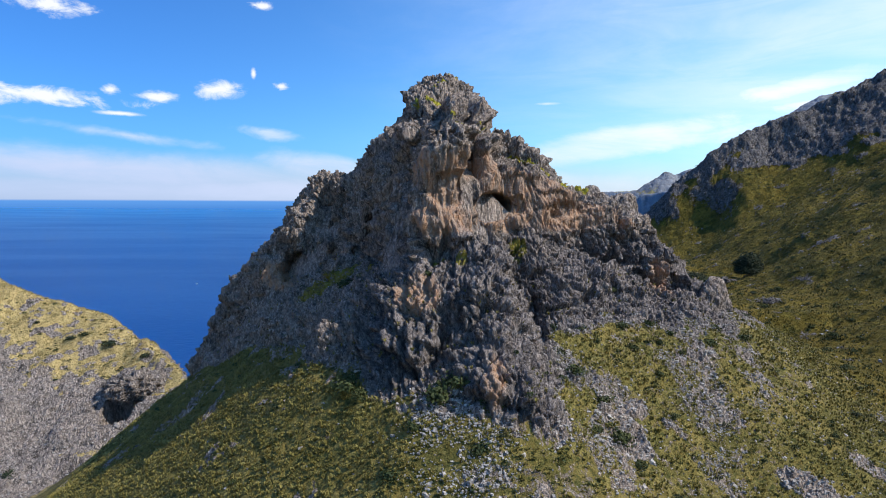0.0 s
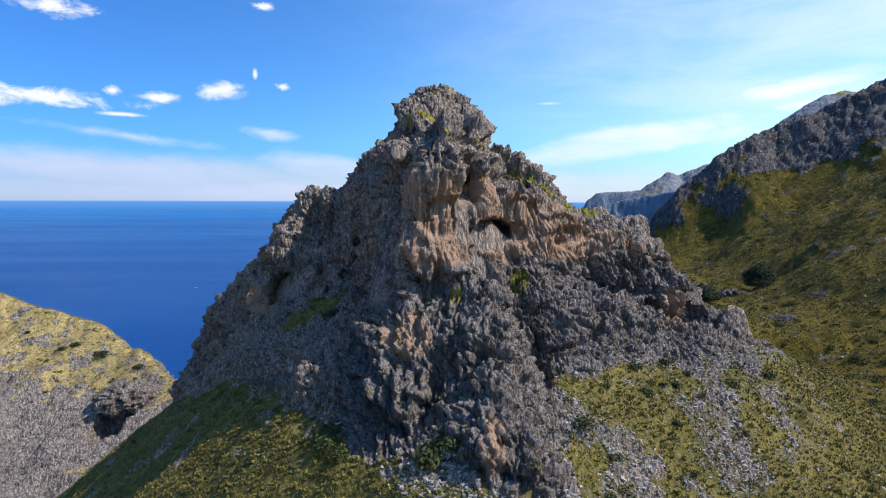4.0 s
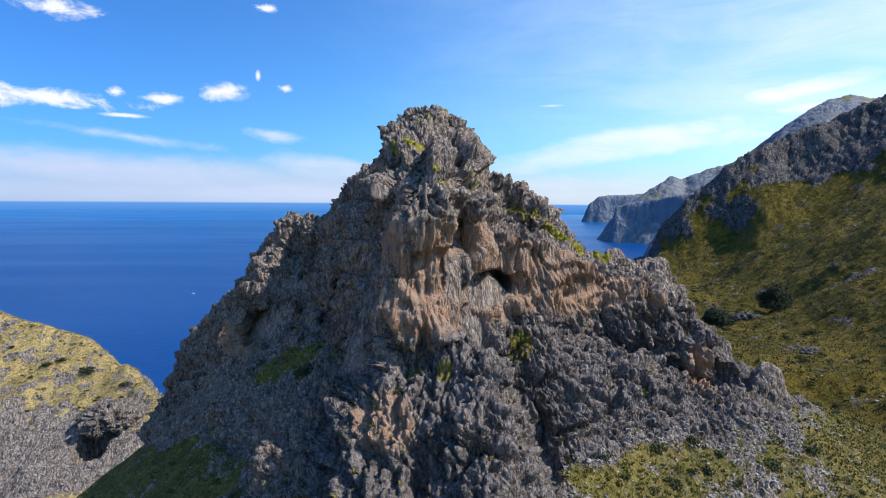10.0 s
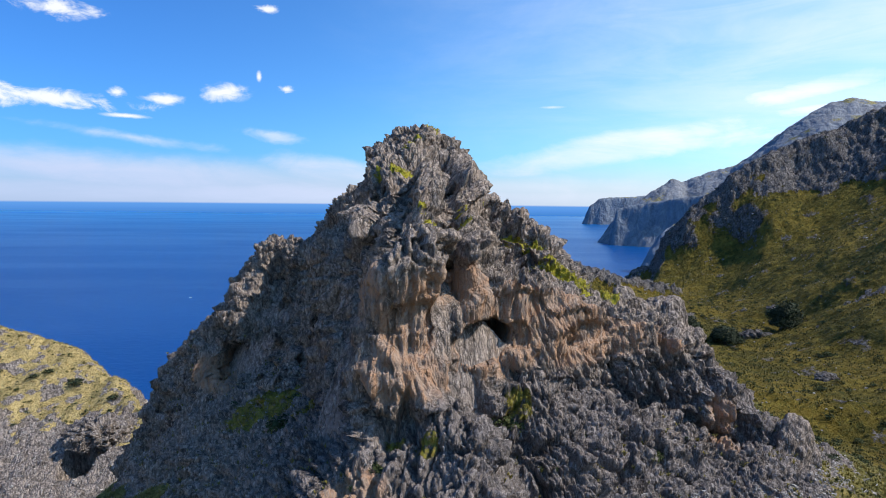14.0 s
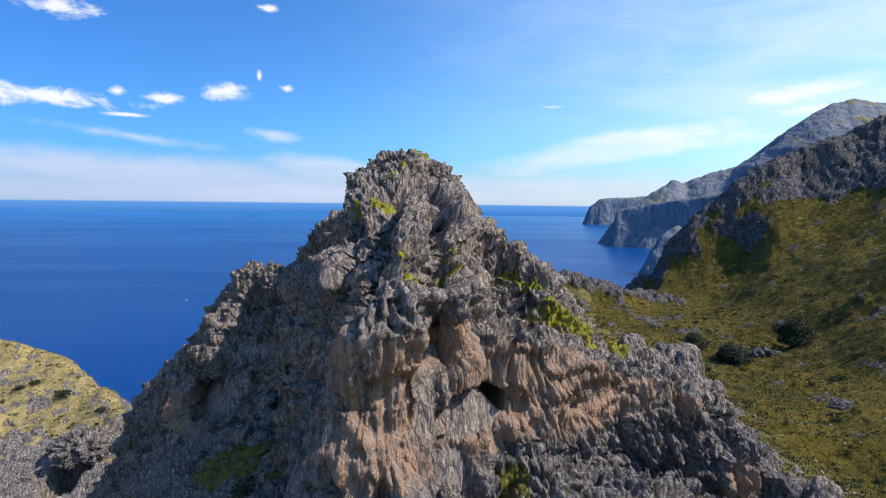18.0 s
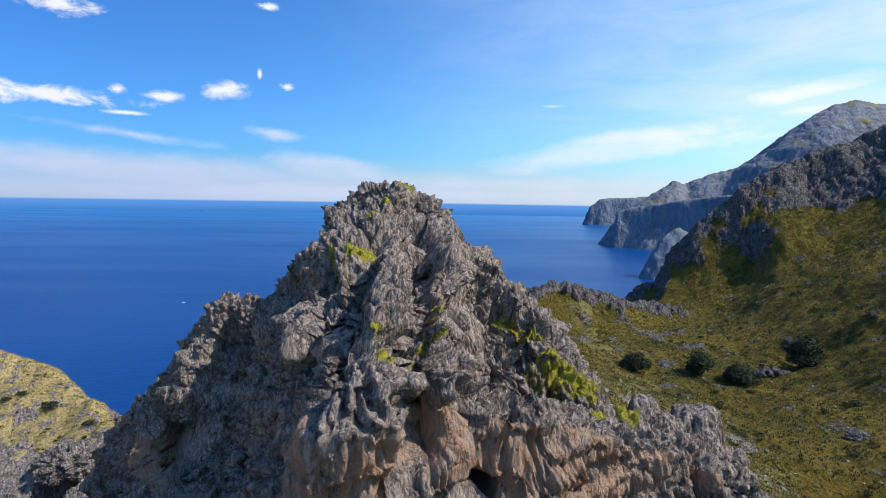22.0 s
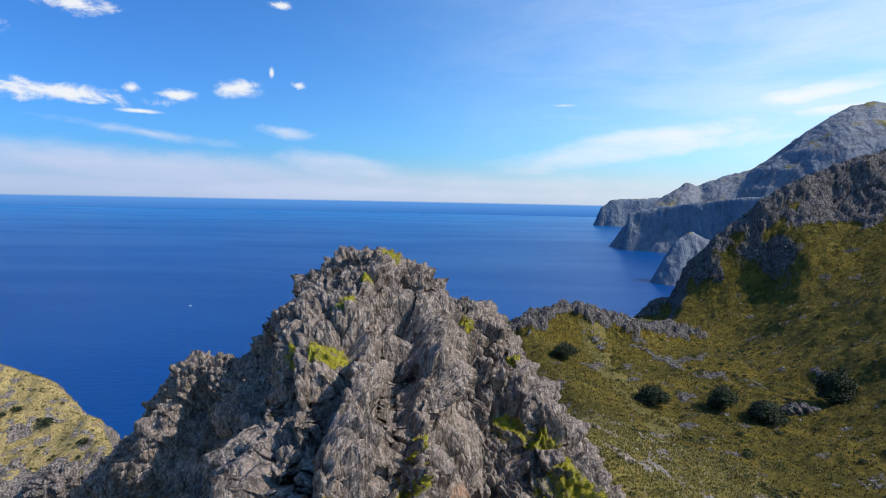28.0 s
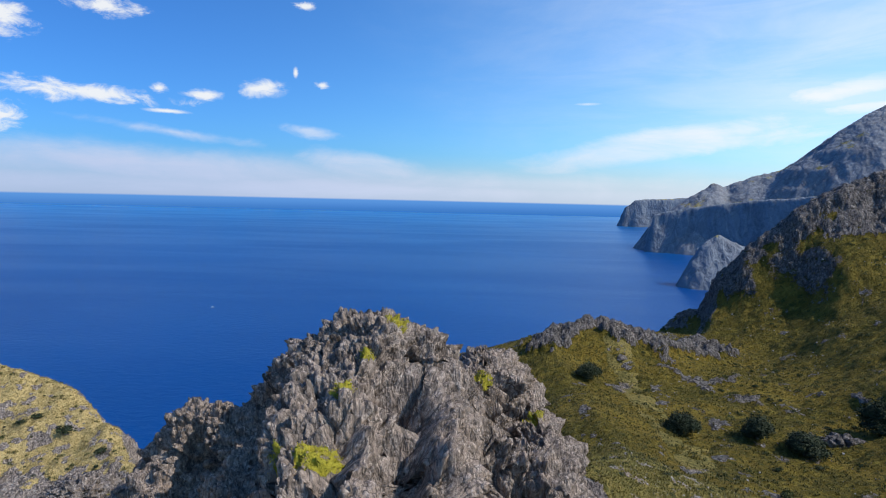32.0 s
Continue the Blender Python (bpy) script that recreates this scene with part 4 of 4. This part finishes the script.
# placed shrubs: x, y, size
SHRUBS = ((3.0, 54.1, 1.5), (0.9, 53.0, 1.7), (9.7, 70.0, 1.0), (13.8, 61.4, 0.9), (14.6, 58.8, 1.1), (18.3, 53.8, 1.2), (17.3, 56.7, 0.9), (-3.8, 48.1, 1.0), (10.5, 53.3, 0.8), (4.2, 47.9, 0.9),
          (-8.7, 59.1, 1.3), (-7.0, 57.0, 1.0), (15.4, 53.2, 0.7), (-1.7, 50.9, 0.8), (10.3, 63.0, 0.9), (19.5, 52.4, 0.9), (14.2, 64.8, 0.8), (17.0, 65.8, 0.7), (21.4, 70.0, 0.8), (18.8, 64.9, 0.7),
          (22.5, 68.3, 0.8), (23.3, 65.4, 0.7), (26.4, 69.7, 0.8), (29.2, 69.8, 0.7), (29.7, 67.5, 0.7), (27.0, 67.5, 0.6))
SHRUBS_TWO = ((-11.4, 81.0, 1.4), (-8.4, 60.1, 1.2), (34.5, 70.5, 0.9), (19.8, 75.5, 0.9), (22.2, 73.0, 1.0), (-0.2, 63.8, 0.8), (-10.5, 84.0, 1.3), (7.8, 66.8, 0.9), (6.6, 64.5, 0.6), (-15, 79, 0.9),
              (-151.0, 271.0, 4.2), (-164.5, 274.5, 2.3), (-168.5, 271.0, 2.2), (-128.6, 259.0, 2.5), (-127.6, 254.2, 1.2), (-188.8, 277.4, 1.5), (-170.8, 271.8, 1.1), (-163.8, 250.7, 1.2), (-151.0, 204.0, 3.4),
              (64.7, 152.8, 1.3), (94.9, 156.3, 1.2), (-139, 255, 0.9), (-178, 268, 1.0), (48, 96, 0.9), (41, 74, 0.9), (55, 100, 1.0))
used = set()
for k, (x, y, s) in enumerate(SHRUBS + SHRUBS_TWO):
    source = shrub_kinds[2 if x < -100 else k % 2]
    m = pose(x, y, ground_at(x, y) - 0.12 * s, 0, 0, 41 * k) @ Matrix.Diagonal((s, s * (0.85 + 0.3 * ((k * 7) % 5) / 5), s * (0.8 + 0.3 * ((k * 3) % 4) / 4), 1))
    s_wide = 1.25 if x > -60 else 1.0
    m = m @ Matrix.Scale(s_wide, 4)
    ob = source if source.name not in used else copy_thing(source, Matrix.Identity(4))
    used.add(source.name)
    ob.matrix_basis = m

# more small shrubs, sown by chance over the slopes
more = np.concatenate([pick(PEAK, 110, lambda x, y, z, m: m["grass"] * (z < 96) * (x > 6) + 0.35 * m["grass"] * (z < 96)), pick(HILL, 90, lambda x, y, z, m: m["grass"] * (z < 110) * (y < 240)), pick(BAY, 30, lambda x, y, z, m: m["grass"] * (x > -200) * (y > 200) * (z > 20))])
for k, (x, y, z) in enumerate(more):
    s = float(rng.uniform(0.28, 0.75)) * (1.6 if x > 60 else 1.0)
    ob = copy_thing(shrub_kinds[k % 3], Matrix.Identity(4))
    ob.matrix_basis = pose(float(x), float(y), float(z) - 0.1 * s, 0, 0, float(rng.uniform(0, 360))) @ Matrix.Diagonal((s, s, s * 0.85, 1))

def scrub(name, label, places, size, mat, count, leaf):
    """Many low bushes too small to tell apart, as one mesh of leaf pieces."""
    s = size * rng.uniform(0.5, 1.4, len(places))
    lobes = np.stack([places[:, 0], places[:, 1], places[:, 2] + 0.25 * s, s, 0.7 * s], 1)
    return tagged(new(name, flat_mesh(name, *leaves(count, lobes, leaf, 17), mat)), label, "scrub", kind="stuff")


scrub("scrub", "low dark scrub scattered over the hillside", pick(HILL, 900, lambda x, y, z, m: (0.3 + m["grass"]) * (z < 165) * (x < 215) * (y > 70) * (z > 55), 0.4), 0.75, SHRUB, 52000, 0.15)
scrub("scrub", "small green bushes among the stones of the slope", pick(PEAK, 420, lambda x, y, z, m: (0.25 + m["grass"]) * (z < 97) * (0.25 + (x > 4))), 0.42, SHRUB, 26000, 0.09)
scrub("scrub", "small bushes on the dry headland", pick(BAY, 120, lambda x, y, z, m: m["grass"] * (x > -210) * (y > 205) * (z > 18), 0.4), 0.8, SHRUB, 8000, 0.16)
tussocks("grass", "dry yellow-green tussock grass on the slope", pick(PEAK, 62000, lambda x, y, z, m: np.clip(m["grass"] - 0.12, 0, 1) * (z < 98) + 0.05 * (z < 96)), 0.40, TUFT, 7)
tussocks("grass", "bright yellow-green grass on the rock ledges", pick(PEAK, 5200, lambda x, y, z, m: np.clip(m["fresh"] - 0.15, 0, 1) * (m["grass"] > 0.2) * (z > 90)), 0.10, FRESH, 7)
tussocks("grass", "olive tussock grass on the saddle and hillside", pick(HILL, 38000, lambda x, y, z, m: np.clip(m["grass"] - 0.2, 0, 1) * (z < 150) * (x < 200) * (y > 60), 0.4), 0.5, HILL_TUFT, 6)
tussocks("grass", "olive tussock grass behind the peak", pick(NECK, 7000, lambda x, y, z, m: np.clip(m["grass"] - 0.2, 0, 1) * (z > 75), 0.3), 0.5, HILL_TUFT, 6)
tussocks("grass", "pale dry grass on the sunlit headland", pick(BAY, 14000, lambda x, y, z, m: np.clip(m["grass"] - 0.2, 0, 1) * (x > -240) * (y > 190) * (z > 12), 0.4), 0.6, DRY_TUFT, 6)


def stones(name, label, places, size, mat):
    """Angular stones as one mesh."""
    n = len(places)
    corner = np.array([(a, b, c) for a in (-1, 1) for b in (-1, 1) for c in (-1, 1)], float) * 0.5
    quads = np.array([(0, 1, 3, 2), (4, 6, 7, 5), (0, 4, 5, 1), (2, 3, 7, 6), (0, 2, 6, 4), (1, 5, 7, 3)])
    s = size * np.exp(rng.normal(0, 0.42, (n, 1, 1)))
    v = (corner[None] + rng.uniform(-0.28, 0.28, (n, 8, 3))) * s * rng.uniform(0.6, 1.4, (n, 1, 3)) * (1, 1, 0.75)
    a, b = rng.uniform(0, 2 * np.pi, n), rng.uniform(-0.6, 0.6, n)
    ca, sa, cb, sb = np.cos(a)[:, None], np.sin(a)[:, None], np.cos(b)[:, None], np.sin(b)[:, None]
    x, y, z = v[..., 0], v[..., 1] * cb - v[..., 2] * sb, v[..., 1] * sb + v[..., 2] * cb
    v = np.stack([x * ca - y * sa, x * sa + y * ca, z], -1) + places[:, None] + (0, 0, 0.05)
    f = (quads[None] + (np.arange(n) * 8)[:, None, None]).reshape(-1, 4)
    return tagged(new(name, flat_mesh(name, v.reshape(-1, 3), f, mat)), label, "stones", kind="stuff")


stones("scree", "pale limestone scree on the slope below the face", pick(PEAK, 20000, lambda x, y, z, m: (z < 94) * (m["grass"] > 0.04) * (0.12 + (m["grass"] < 0.6) + 1.6 * blob(x, y, z, 2.5, 50, 85, 6, 9, 20)) * (0.12 + step(x, -9, 2)) * step(z, 60, 80)), 0.105, SCREE)
stones("scree", "scattered grey stones on the saddle", pick(HILL, 4500, lambda x, y, z, m: (z < 140) * (x < 220) * (0.15 + (m["grass"] < 0.5))), 0.20, SCREE)
stones("scree", "pale stones on the headland", pick(BAY, 4000, lambda x, y, z, m: (x > -240) * (y > 170) * (0.1 + (m["grass"] < 0.5))), 0.3, SCREE)


# ---- boulders ----
def make_boulder(label, x, y, z, rx, ry, rz, seed, turn=0.0):
    """A fluted limestone block, its lower third in the ground."""
    bm = bmesh.new()
    bmesh.ops.create_icosphere(bm, subdivisions=5, radius=1.0)
    p = np.array([v.co for v in bm.verts])
    p = np.sign(p) * np.abs(p) ** 0.85 * (rx, ry, rz)
    d = p / np.linalg.norm(p, axis=1, keepdims=True)
    n = 0.75 * (billow(p[:, 0] / 2.4 + seed, p[:, 1] / 2.4, p[:, 2] / 4.5, 3, seed) - 0.45) + 0.22 * (billow(p[:, 0] / 0.7, p[:, 1] / 0.7, p[:, 2] / 1.9, 3, seed + 4) - 0.45)
    p = p + d * (n * (rx + ry) * 0.5)[:, None]
    for v, q in zip(bm.verts, p):
        v.co = q
    me = bpy.data.meshes.new("boulder")
    bm.to_mesh(me)
    bm.free()
    me.polygons.foreach_set("use_smooth", np.full(len(me.polygons), True))
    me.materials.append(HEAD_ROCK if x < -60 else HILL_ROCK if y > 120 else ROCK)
    ob = new("boulder", me)
    ob.matrix_world = pose(x, y, z, 0, 0, turn)
    return tagged(ob, label, "boulder", "boulders on the ridge")


make_boulder("large fluted grey boulder on the ridge end", 27.2, 83.4, 103.2, 1.9, 1.7, 2.4, 5)
make_boulder("upright grey rock beside the grassy ledge", 22.6, 82.6, 105.0, 1.1, 1.0, 1.7, 9)
make_boulder("blunt dark boulder at the foot of the ridge", 40.0, 81.0, 90.6, 1.9, 1.6, 2.9, 14)
make_boulder("squat grey rock on the ridge", 24.6, 81.4, 103.8, 1.0, 0.9, 1.1, 21)
make_boulder("pale rock lip over the hollow in the headland", -124.0, 243.5, 25.0, 10.5, 8.0, 4.0, 51, 25)
make_boulder("grey outcrop among the trees", 93.5, 184.0, ground_at(93.5, 184.0) + 0.3, 4.0, 1.8, 1.0, 31)
make_boulder("low grey outcrop on the saddle", 84.0, 140.0, ground_at(84.0, 140.0), 2.2, 1.5, 0.7, 41)


# ---- a boat far out ----
def make_boat(x, y):
    white = plain_material("white_gelcoat", (0.8, 0.8, 0.78), 0.35)
    boat = new("motor_boat")
    rows = [(-3.0, 1.0, 0.9), (-1.5, 1.15, 0.95), (0.5, 1.05, 1.0), (2.2, 0.6, 1.15), (3.2, 0.05, 1.3)]
    v, f = [], []
    for px, w, h in rows:
        v += [(px, -w, h), (px, -w * 0.7, -0.2), (px, w * 0.7, -0.2), (px, w, h)]
    for k in range(len(rows) - 1):
        a = k * 4
        f += [(a, a + 1, a + 5, a + 4), (a + 1, a + 2, a + 6, a + 5), (a + 2, a + 3, a + 7, a + 6), (a + 3, a, a + 4, a + 7)]
    f.append((0, 3, 2, 1))
    part("hull", flat_mesh("hull", v, f, white), boat)
    bm = bmesh.new()
    bmesh.ops.create_cube(bm, size=1.0, matrix=pose(-0.3, 0, 1.35) @ Matrix.Diagonal((1.8, 1.3, 0.8, 1)))
    bmesh.ops.bevel(bm, geom=bm.edges[:], offset=0.15, segments=2, affect="EDGES")
    me = bpy.data.meshes.new("cabin")
    bm.to_mesh(me)
    bm.free()
    me.materials.append(white)
    part("cabin", me, boat)
    boat.matrix_world = pose(x, y, 0.1, 0, 0, 15) @ Matrix.Scale(0.5, 4)
    tagged(boat, "small white motor boat on the open sea", "boat")


make_boat(-284, 702)
